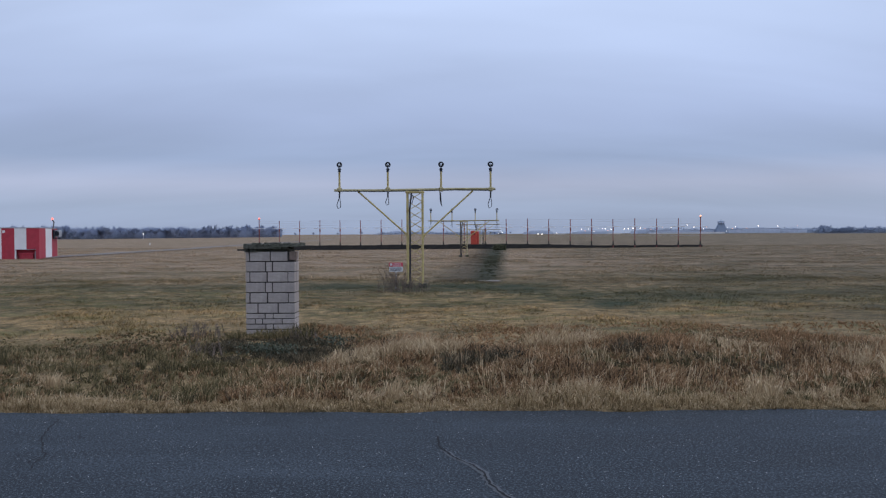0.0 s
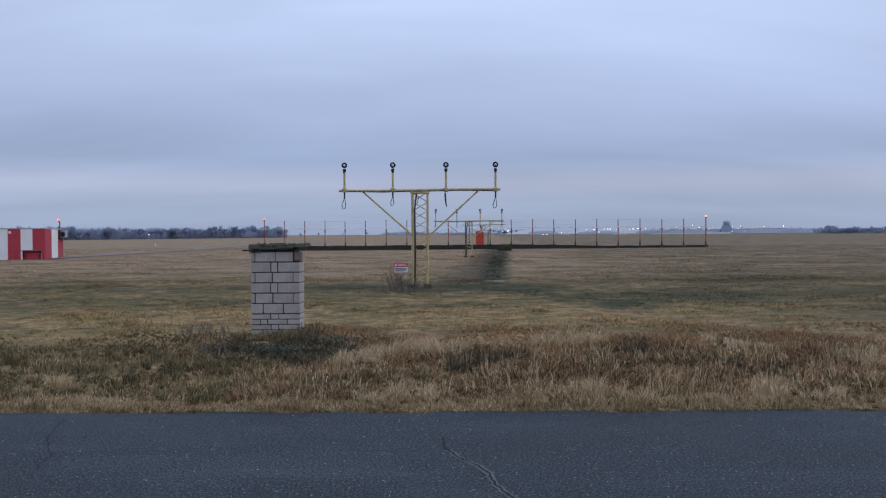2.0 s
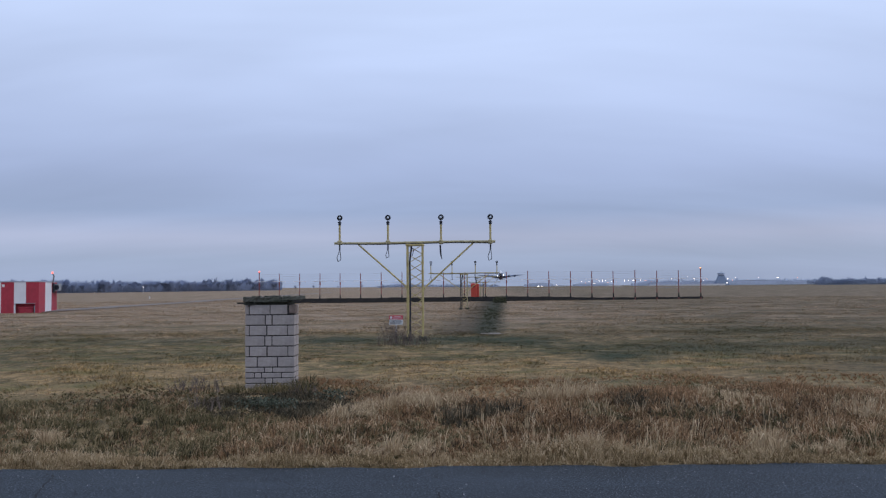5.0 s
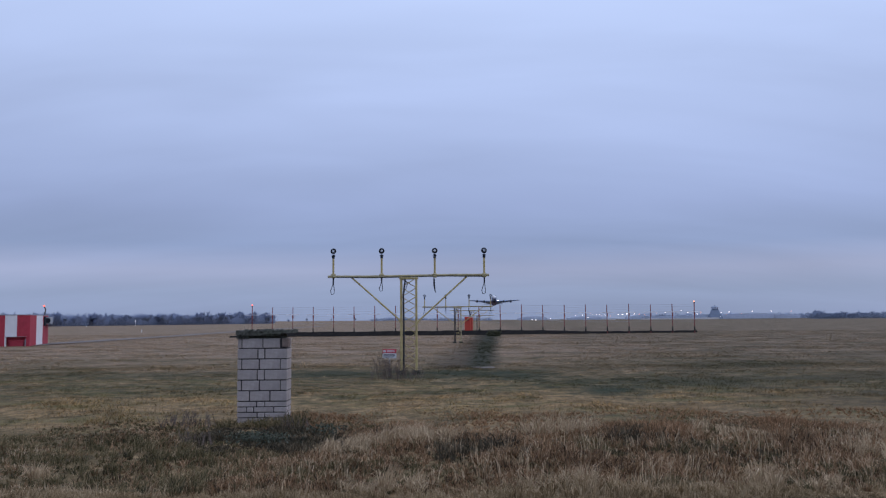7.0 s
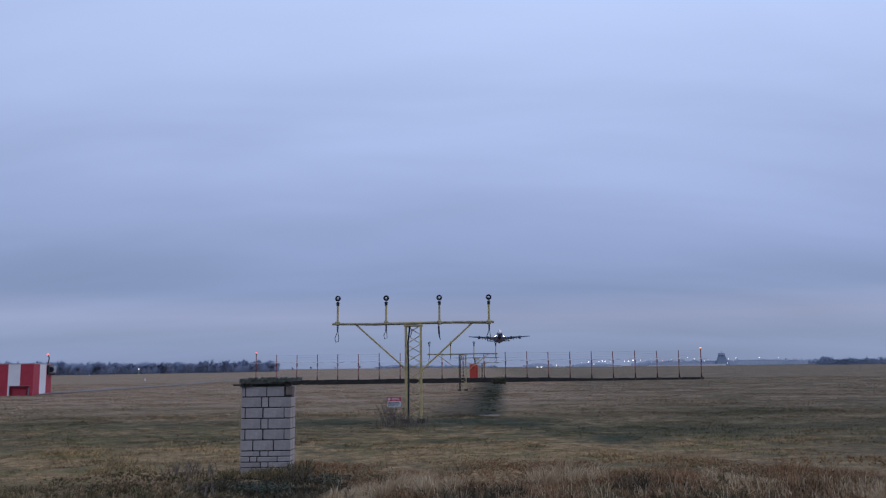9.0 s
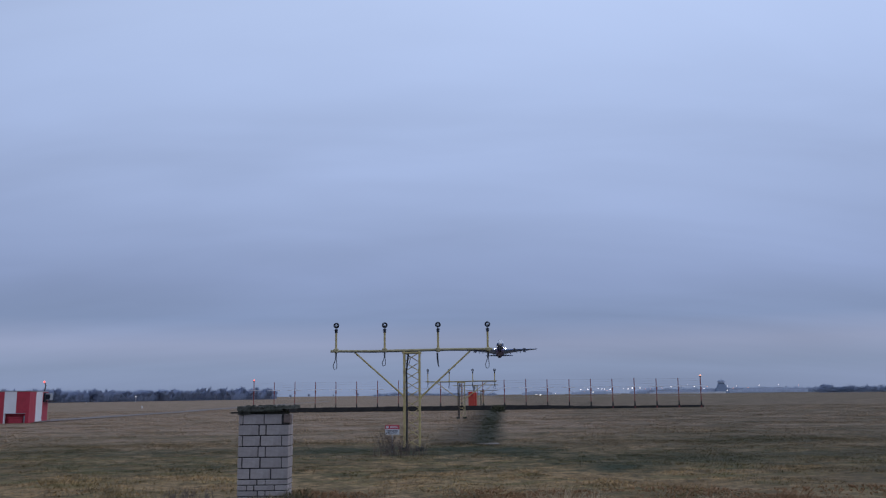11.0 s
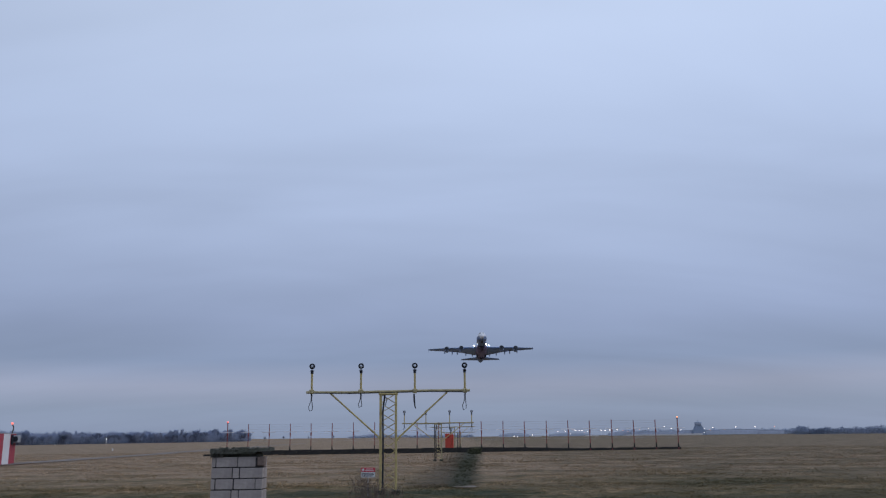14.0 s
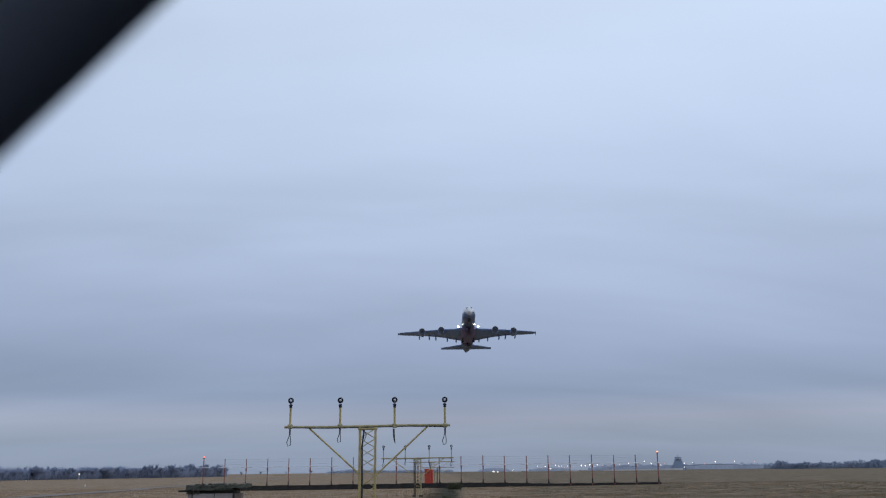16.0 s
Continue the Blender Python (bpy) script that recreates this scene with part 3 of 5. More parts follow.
# ---------------------------------------------------------------- approach light masts
def build_mast(height, portal=False, lamps=True):
    """A lattice mast with a cross bar and four lamps; the base is the origin."""
    mast = thing("approach_light_mast", Matrix(), "yellow steel lattice mast with a cross bar and four round lamps", "light mast", "approach light masts")
    hw, hd = 0.265, 0.20
    for i, (sx, sy) in enumerate(((-1, -1), (1, -1), (1, 1), (-1, 1))):
        # portal masts have dark brown left legs and pale yellow right legs
        part("leg", box((sx * hw, sy * hd, height / 2 - 0.03), (0.068, 0.060, height - 0.06), bevel=0.006), (BROWN_STEEL if sx < 0 else PALE_YELLOW) if portal else YELLOW, mast)
        part("base_plate", box((sx * hw, sy * hd, 0.065), (0.27, 0.17, 0.15), bevel=0.012), SLAB, mast, "dark stained concrete foot")
    n = 10
    step = (height - 0.25) / n
    for side in (-1, 1):
        for k in range(n):
            z0, z1 = 0.15 + k * step, 0.15 + (k + 1) * step
            a, b = ((-hw, hw) if (k + (side > 0)) % 2 else (hw, -hw))
            part("lacing", tube([(a, side * hd, z0), (b, side * hd, z1)], 0.014, 6), YELLOW, mast)
    for sx in (-1, 1):
        for k in range(4):
            z0 = 0.15 + k * (height - 0.25) / 4
            part("lacing", tube([(sx * hw, -hd, z0), (sx * hw, hd, z0 + (height - 0.25) / 4)], 0.013, 6), YELLOW, mast)
    part("cap_frame", box((0, 0, height - 0.10), (0.66, 0.48, 0.05), bevel=0.008), YELLOW, mast)
    part("cable", tube([(-hw + 0.085, -hd - 0.01, 0.12), (-hw + 0.10, -hd - 0.02, height * 0.4), (-hw + 0.085, -hd - 0.015, height * 0.8), (-hw + 0.15, -hd - 0.01, height - 0.14)], 0.029, 8), RUBBER, mast, "black cable down the leg")
    part("cable", tube([(-0.12, -hd, height - 0.16), (-0.04, -hd - 0.02, height - 0.3), (-0.11, -hd, height - 0.52)], 0.012, 6), RUBBER, mast)
    part("cross_bar", tube([(-2.84, -0.03, height - 0.02), (-1.4, -0.03, height - 0.03), (0, -0.03, height - 0.01), (1.5, -0.03, height + 0.01), (2.83, -0.03, height + 0.005)], 0.045, 10), PALE_YELLOW, mast, "weathered round cross bar")
    part("conduit", tube([(-2.6, -0.085, height - 0.05), (-1.3, -0.085, height - 0.075), (0.2, -0.085, height - 0.05), (1.4, -0.085, height - 0.03), (2.6, -0.085, height - 0.05)], 0.014, 6), RUBBER, mast)
    for a, b in (((-2.0, height - 0.06), (-hw - 0.02, 1.87)), ((2.04, height - 0.05), (hw + 0.04, 1.82))):
        za = b[1] * height / 3.45
        part("brace", tube([(a[0], -0.03, a[1]), (b[0], -hd + 0.02, za)], 0.030, 8), YELLOW, mast, "slanting yellow brace")
        part("bracket", box((b[0], -hd + 0.01, za), (0.11, 0.07, 0.10), bevel=0.01), YELLOW, mast)
    for i, x in enumerate((-2.65, -0.95, 0.92, 2.66) if lamps else ()):
        lamp = part("lamp_post", tube([(x, -0.03, height - 0.06), (x, -0.03, height + 0.64)], 0.036, 8), YELLOW, mast)
        part("clamp", box((x, -0.03, height), (0.17, 0.15, 0.15), bevel=0.03), PALE_YELLOW, lamp)
        part("stem", tube([(x, -0.03, height + 0.62), (x, -0.03, height + 0.70), (x, -0.03, height + 0.705), (x, -0.03, height + 0.76)], [0.05, 0.05, 0.075, 0.03], 8), RUBBER, lamp)
        cz = height + 0.875
        ring = [(x + 0.076 * math.cos(k * math.pi / 10), -0.03, cz + 0.076 * math.sin(k * math.pi / 10)) for k in range(20)]
        part("lamp_housing", add_tube(ball((x, 0.02, cz), 0.075, (1, 0.9, 1)), ring, 0.027, 8, True), RUBBER, lamp, "black round lamp housing", True)
        part("lens", ball((x, -0.05, cz), 0.046, (1, 0.35, 1)), LENS, lamp, "pale glass lens", True)
        z0 = height - 0.1
        if i == 2:
            part("cable", tube([(x - 0.03, -0.05, z0), (x - 0.02, -0.05, z0 - 0.25), (x + 0.0, -0.05, z0 - 0.42), (x + 0.03, -0.05, z0 - 0.50)], [0.03, 0.032, 0.02, 0.012], 6), RUBBER, lamp)
        else:
            s = 1.0 if i != 1 else 0.8
            w = 0.075 * s
            loop = [(x, -0.05, z0), (x - 0.02, -0.05, z0 - 0.22 * s), (x - w - 0.02, -0.05, z0 - 0.42 * s), (x - 0.06, -0.05, z0 - 0.56 * s), (x + 0.03, -0.05, z0 - 0.52 * s), (x + w * 0.5, -0.05, z0 - 0.40 * s), (x + 0.01, -0.05, z0 - 0.18 * s), (x + 0.02, -0.05, z0)]
            part("cable", tube(loop, 0.013, 6), RUBBER, lamp, "hanging loop of black cable")
            part("plug", tube([(x, -0.05, z0 + 0.02), (x, -0.05, z0 - 0.17)], 0.026, 8), RUBBER, lamp)
    return mast


first = build_mast(3.45)
first.matrix_basis = pose(-0.98, 30.2, 0.0)
for y, h in ((69.0, 2.93), (110.0, 3.05), (150.0, 2.55)):
    m = build_mast(h, True, y < 80)
    m.matrix_basis = pose(-0.98 + (y - 30.2) * 0.0685, y, 0.0)
    tagged(m, "faded yellow steel mast with four round lamps" if y < 80 else "faded yellow steel mast with a bare cross bar")


# ---------------------------------------------------------------- block pillar
def build_pillar():
    pil = thing("block_pillar", pose(-3.69, 16.0, -0.02), "square pillar of grey silicate blocks under a mossy slab", "pillar")
    W, D = 0.915, 0.45
    part("mortar_core", box((W / 2, D / 2 + 0.004, 0.79), (W - 0.03, D - 0.03, 1.58)), MORTAR, pil, "dark recessed mortar")
    k = W / 275.0
    big = {0: [(0, 20), (25, 137), (141, 235)], 1: [(0, 109), (115, 147), (153, 275)], 2: [(0, 20), (25, 117), (124, 235), (239, 275)],
           3: [(0, 107), (112, 147), (152, 275)], 4: [(0, 20), (26, 118), (125, 236), (240, 275)], 5: [(0, 64), (70, 177), (184, 275)]}
    small = {0: [(0, 104), (110, 150), (154, 275)], 1: [(0, 49), (54, 88), (94, 200), (205, 275)], 2: [(0, 108), (114, 150), (155, 275)], 3: [(0, 62), (67, 170), (175, 275)]}
    top = 1.60
    rows = [(top - 0.194 * (i + 1) + 0.013, 0.175, big[i]) for i in range(6)] + [(top - 0.194 * 6 - 0.099 * (i + 1) + 0.009, 0.083, small[i]) for i in range(4)]
    shapes = {}
    for r, (z, h, cells) in enumerate(rows):
        for a, b in cells:
            key = (round(b - a), h)
            w = (b - a) * k
            if key not in shapes:
                me = bpy.data.meshes.new("block")
                bm = box((w / 2, 0.1, h / 2), (w, 0.2, h), bevel=0.007)
                bm.to_mesh(me)
                bm.free()
                me.materials.append(BLOCK)
                shapes[key] = me
            ob = new("block", shapes[key])
            ob.parent = pil
            ob.matrix_basis = pose(a * k, rng.uniform(-0.007, 0.005), z, rng.uniform(-0.5, 0.5), 0, rng.uniform(-0.6, 0.6))
        # courses of the two side faces
        cut = 0.2 if r % 2 else 0.27
        for x0, turn in ((W - 0.09, 1), (-0.004, 0)):
            for y0, y1 in ((0.205, 0.205 + cut - 0.07), (0.215 + cut - 0.07, D)):
                if y1 - y0 > 0.02:
                    key = (round(y1 - y0, 3), h, "side")
                    if key not in shapes:
                        me = bpy.data.meshes.new("block")
                        bm = box((0.047, (y1 - y0) / 2, h / 2), (0.094, y1 - y0, h), bevel=0.006)
                        bm.to_mesh(me)
                        bm.free()
                        me.materials.append(BLOCK)
                        shapes[key] = me
                    ob = new("block", shapes[key])
                    ob.parent = pil
                    ob.matrix_basis = pose(x0 + rng.uniform(-0.003, 0.003), y0, z)
    part("loose_brick", box((0.885, 0.08, 1.515), (0.125, 0.2, 0.155), Matrix.Rotation(0.03, 3, "Y"), 0.008), material("brown_brick", (0.20, 0.15, 0.125), 0.95, grain=0.3, bump=0.4), pil, "brownish loose brick under the slab")
    def rough_slab(x0, x1, y0, y1, z0, z1, tilt, n, jag):
        """A crumbled slab: a ragged outline in every direction."""
        rings = []
        for i in range(n + 1):
            x = x0 + (x1 - x0) * i / n
            d = tilt * (x - x0)
            q = lambda: rng.uniform(-jag, jag)
            rings.append([(x, y0 + q(), z0 + d + q() * 0.5), (x, y0 + 0.02 + q(), (z0 + z1) / 2 + d), (x, y0 + 0.03 + q(), z1 + d + q()), (x, (y0 + y1) / 2, z1 + d + q() * 1.4), (x, y1, z1 + d + q()), (x, y1, z0 + d)])
        return loft(rings)

    part("cap_slab", rough_slab(-0.03, 0.80, -0.06, 0.55, 1.655, 1.735, -0.01, 24, 0.013), SLAB, pil, "crumbling dark mossy cap slab")
    part("cap_slab", rough_slab(0.50, 1.04, -0.075, 0.50, 1.672, 1.728, 0.045, 16, 0.012), SLAB, pil, "thin broken end of the cap slab")
    part("rubble", rough_slab(-0.02, 0.20, -0.03, 0.45, 1.590, 1.668, 0.03, 8, 0.014), SLAB, pil, "mossy rubble below the slab")
    for x, y, w in ((0.12, -0.02, 0.16), (0.42, 0.02, 0.22), (0.70, -0.01, 0.13), (0.30, 0.2, 0.2)):
        part("rubble", rough_slab(x, x + w, y, y + 0.16, 1.725, 1.758, 0.0, 5, 0.010), SLAB, pil)
    # dark box fills the open gap, standing in for its shade
    part("under_slab", box((0.50, 0.23, 1.618), (0.70, 0.38, 0.075), Matrix.Rotation(-0.02, 3, "Y"), 0.01), SLAB, pil, "dark fill in place of the shaded gap below the slab")


build_pillar()


# ---------------------------------------------------------------- warning sign
def build_sign():
    s = thing("warning_sign", pose(-1.62, 29.4, 0.0, 0, 0, 2), "small red and white warning sign on a thin post", "sign")
    part("post", tube([(0.0, 0.03, 0), (0.0, 0.03, 0.9)], 0.018, 8), WIRE, s, "thin grey post")
    part("red_panel", box((0, 0, 0.84), (0.47, 0.012, 0.135), bevel=0.003), SIGN_RED, s, "red upper panel")
    part("white_panel", box((0, 0, 0.68), (0.47, 0.012, 0.17), bevel=0.003), SIGN_WHITE, s, "white lower panel")
    part("emblem", tube([(-0.165, -0.008, 0.84), (-0.165, -0.014, 0.84)], 0.045, 14), SIGN_WHITE, s, "round white emblem")
    for x, z, w in ((0.05, 0.865, 0.24), (0.05, 0.82, 0.28)):
        part("text_bar", box((x, -0.008, z), (w, 0.006, 0.018)), SIGN_WHITE, s)
    for x, z, w in ((-0.01, 0.725, 0.38), (0.0, 0.685, 0.40), (-0.02, 0.645, 0.34)):
        part("text_bar", box((x, -0.008, z), (w, 0.006, 0.020)), SIGN_INK, s)


build_sign()


# ---------------------------------------------------------------- antenna array
def build_array():
    p0, p1, n = Vector((-24.0, 112.0, 0)), Vector((32.1, 107.0, 0)), 22
    along = (p1 - p0).normalized()
    turn = math.degrees(math.atan2(along.y, along.x))
    arr = thing("antenna_array", pose(0, 0, 0), "long row of thin red posts strung with fine wires", "antenna array")
    for i in range(n):
        p = p0.lerp(p1, i / (n - 1))
        end = i in (0, n - 1)
        h = 3.85 if end else 3.68 + rng.uniform(-0.06, 0.06)
        post = part("post", tube([(0, 0, 0), (0, 0, h)], 0.062 if end else 0.052, 6), POST_RED, arr)
        post.matrix_basis = pose(p.x, p.y, 0, rng.uniform(-0.3, 0.3), rng.uniform(-0.5, 0.5), turn)
        part("foot", tube([(0, 0, 0.3), (0, 0, 0.55), (0, 0, 0.9)], [0.12, 0.08, 0.06], 6), DARKWOOD, post)
        part("joint", box((0.02, -0.06, 2.35), (0.15, 0.16, 0.42), bevel=0.03), POST_RED, post)
        part("dipole", tube([(-0.85, -0.12, 2.62), (0, -0.14, 2.66), (0.85, -0.12, 2.62)], 0.034, 6), WHITE, post, "pale dipole rod")
        if end:
            part("lamp", ball((0, 0, h + 0.08), 0.10), GLOW_WARM if i else GLOW_RED, post, "lit obstruction lamp", True)
            part("lamp_base", tube([(0, 0, h - 0.1), (0, 0, h + 0.02)], 0.1, 8), BROWN_STEEL, post)
    for z in (1.5, 1.82, 2.12, 2.4, 2.7, 3.0, 3.3, 3.58):
        part("wire", tube([p0 + Vector((0, -0.05, z)), p1 + Vector((0, -0.05, z))], 0.009, 4), WIRE, arr)


def build_barrier():
    bar = thing("low_barrier", pose(0, 0, 0), "long low dark timber barrier lying across the field", "barrier")
    q0, q1 = Vector((-23.8, 99.0, 0)), Vector((33.6, 111.0, 0))
    turn = math.degrees(math.atan2(q1.y - q0.y, q1.x - q0.x))
    count = 40
    for k in range(count):
        f = (k + 0.5) / count
        c = q0.lerp(q1, f)
        h = 0.16 + 0.40 * float(smooth01(f / 0.12)) - 0.26 * float(smooth01((f - 0.55) / 0.25)) + rng.uniform(-0.03, 0.03)
        part("board", box((0, 0, 0), ((q1 - q0).length / count - 0.01, 0.10, h), bevel=0.01), DARKWOOD, bar).matrix_basis = pose(c.x, c.y, h / 2, 0, 0, turn)


build_barrier()
build_array()


def build_red_cabinet():
    c = thing("red_cabinet", pose(4.0, 106.5, 0, 0, 0, -4), "tall orange-red equipment cabinet standing in the grass", "cabinet")
    part("body", box((-0.17, 0, 1.12), (0.75, 0.7, 2.2), bevel=0.03), ORANGE, c)
    part("side_box", box((0.335, 0.02, 1.08), (0.23, 0.6, 2.12), bevel=0.03), ORANGE, c)
    part("door", box((-0.17, -0.36, 1.15), (0.62, 0.03, 1.9), bevel=0.01), ORANGE, c)
    part("plinth", box((0, 0, 0.06), (1.3, 0.8, 0.12), bevel=0.02), CONCRETE, c)
    part("vent", box((-0.17, -0.385, 1.8), (0.3, 0.02, 0.2)), RED, c)
    for k in range(3):
        part("slat", box((-0.17, -0.4, 1.74 + 0.06 * k), (0.28, 0.02, 0.025)), PIT, c)


build_red_cabinet()


# ---------------------------------------------------------------- striped equipment hut
def build_hut():
    hut = thing("equipment_hut", pose(-32.5, 69.0, 0.0, 0, 0, 13.6), "low equipment hut striped red and white, with a niche", "hut")
    H, L, DEP = 2.47, 5.6, 7.2
    stripes = [(0.0, 0.95, RED), (0.95, 1.83, WHITE), (1.83, 2.78, RED), (2.78, 3.62, WHITE), (3.62, 4.6, RED), (4.6, L, WHITE)]
    for a, b, m in stripes:
        z0 = 0.78 if (a, m) == (0.95, WHITE) or a == 0.0 else 0.0
        if a == 0.0:
            part("wall_stripe", box((-0.13, 0.1, H / 2), (0.26, 0.2, H)), m, hut)
            part("wall_stripe", box((-(0.26 + b) / 2, 0.1, (z0 + H) / 2), (b - 0.26, 0.2, H - z0)), m, hut)
        elif z0:
            part("wall_stripe", box((-(a + b - 0.10) / 2, 0.1, (z0 + H) / 2), (b - a - 0.10, 0.2, H - z0)), m, hut)
            part("wall_stripe", box((-b + 0.05, 0.1, H / 2), (0.10, 0.2, H)), m, hut)
        else:
            part("wall_stripe", box((-(a + b) / 2, 0.1, H / 2), (b - a, 0.2, H)), m, hut)
    for a, b, m in ((0.2, 2.4, RED), (2.4, 4.9, WHITE), (4.9, DEP, RED)):
        part("wall_stripe", box((-0.1, (a + b) / 2, H / 2), (0.2, b - a, H)), m, hut)
    part("back_wall", box((-L / 2, DEP - 0.1, H / 2), (L - 0.4, 0.2, H)), WHITE, hut)
    part("side_wall", box((-L + 0.1, DEP / 2 + 0.1, H / 2), (0.2, DEP - 0.4, H)), WHITE, hut)
    part("roof", box((-L / 2, DEP / 2, H + 0.035), (L + 0.06, DEP + 0.06, 0.07), bevel=0.02), AC_GREY, hut, "thin grey roof edge")
    part("niche_back", box((-1.0, 0.42, 0.39), (1.6, 0.05, 0.78)), RED, hut, "red back of the niche")
    part("niche_top", box((-1.0, 0.32, 0.80), (1.6, 0.23, 0.04)), RED, hut)
    part("niche_frame", box((-1.0, -0.02, 0.765), (1.52, 0.05, 0.03)), AC_GREY, hut)
    part("red_crate", box((-0.98, 0.24, 0.42), (1.15, 0.28, 0.12), bevel=0.02), RED, hut, "red bench in the niche")
    part("red_crate", box((-0.98, 0.26, 0.18), (1.0, 0.22, 0.36), bevel=0.02), RED, hut)
    part("grey_box", box((-0.32, 0.22, 0.30), (0.12, 0.2, 0.6), bevel=0.02), AC_GREY, hut)
    part("label_plate", box((-2.62, -0.012, 2.2), (0.18, 0.02, 0.2)), WHITE, hut)
    ac = part("cooling_unit", box((0.24, 6.2, 2.05), (0.44, 1.1, 0.60), bevel=0.04), AC_GREY, hut, "grey cooling unit on the wall")
    part("fan_grille", tube([(0.24, 5.66, 2.05), (0.24, 5.62, 2.05)], 0.22, 16), RUBBER, ac)
    part("bracket", box((0.3, 6.3, 1.64), (0.6, 1.3, 0.06)), BROWN_STEEL, ac)
    part("cable_duct", box((0.06, 5.4, 2.0), (0.12, 0.5, 0.8), bevel=0.02), RUBBER, hut)
    lp = part("lamp_pole", tube([(-0.1, 5.9, H), (0.0, 5.9, H + 0.55), (-0.12, 5.9, H + 0.78)], 0.05, 8), BROWN_STEEL, hut)
    part("lamp", ball((-0.14, 5.9, H + 0.86), 0.085), GLOW_RED, lp, "lit red obstruction lamp", True)


build_hut()


# ---------------------------------------------------------------- small things on the field
def build_field_marker(x, y, h, lit):
    z = float(land(x, y))
    mk = thing("field_marker", pose(x, y, z), "white marker post standing on the grass", "marker post", "field markers")
    part("post", tube([(0, 0, 0), (0, 0, h)], 0.12 if lit else 0.08, 8), WHITE, mk)
    part("head", box((0, 0, h - 0.1), (0.4, 0.3, 0.36) if lit else (0.2, 0.16, 0.14), bevel=0.04), WHITE, mk)
    if lit:
        part("lamp", ball((0, 0, h + 0.08 * h), 0.08 * h), GLOW_WHITE if h > 2 else GLOW_WARM, mk, "lit lamp", True)


build_field_marker(-152, 435, 2.7, True)
build_field_marker(-53, 155, 0.45, False)
build_field_marker(-203, 500, 1.0, True)


def build_ground_light(x, y, r):
    z = float(land(x, y))
    e = thing("ground_light", pose(x, y, z), "low lit lamp standing on the far grass", "runway light", "runway lights")
    part("stake", tube([(0, 0, 0), (0, 0, 0.7)], 0.08, 6), BROWN_STEEL, e)
    part("lamp", ball((0, 0, 0.7 + r), r), GLOW_WHITE, e, "lit lamp", True)


for x, y, r in ((80.0, 720.0, 0.38), (83.0, 720.0, 0.38), (110.0, 1000, 0.35), (150.0, 1300.0, 0.4)):
    build_ground_light(x, y, r)


def build_floodlight(px, py, bright):
    """A tall lamp far across the airfield."""
    d = 2300.0
    x = (px - 784) / 1517.0 * d
    lamp_z = 1.9 + (413.4 - 0.0047 * (px - 784) - py) / 1517.0 * d
    z = float(land(x, d))
    f = thing("floodlight", pose(x, d, z), "lit floodlight on a tall mast across the airfield", "floodlight", "distant floodlights")
    part("pole", tube([(0, 0, 0), (0, 0, lamp_z - z)], 0.35, 6), HAZED_ROOF, f)
    part("lamp", ball((0, 0, lamp_z - z), 1.0 * bright), GLOW_WARM if bright < 0.72 else GLOW_WHITE, f, "glowing lamp", True)


for px, py, bright in ((1029, 406, 0.8), (1042, 406, 0.9), (1051, 410, 1.1), (1055, 402, 0.7), (1060, 405, 0.9), (1066, 405, 1.0), (1071, 405, 1.0), (1081, 406, 0.8),
                       (1105, 405, 1.2), (1112, 405, 1.2), (1120, 404, 1.3), (1133, 404, 0.9), (1188, 402, 0.9), (1216, 399, 0.75), (1228, 402, 1.1),
                       (1245, 405, 0.75), (1251, 402, 0.7), (1286, 409, 0.9), (1287, 402, 0.75), (1301, 401, 0.8), (1342, 400, 0.9), (1376, 400, 0.9),
                       (1411, 400, 0.7), (985, 412, 0.9), (1010, 409, 0.6), (1036, 409, 0.6), (1075, 408, 0.65), (1090, 407, 0.6), (1142, 405, 0.65), (1152, 406, 0.6), (1172, 404, 0.7), (1200, 404, 0.65), (1296, 405, 0.7), (1322, 404, 0.6)):
    build_floodlight(px, py, bright)


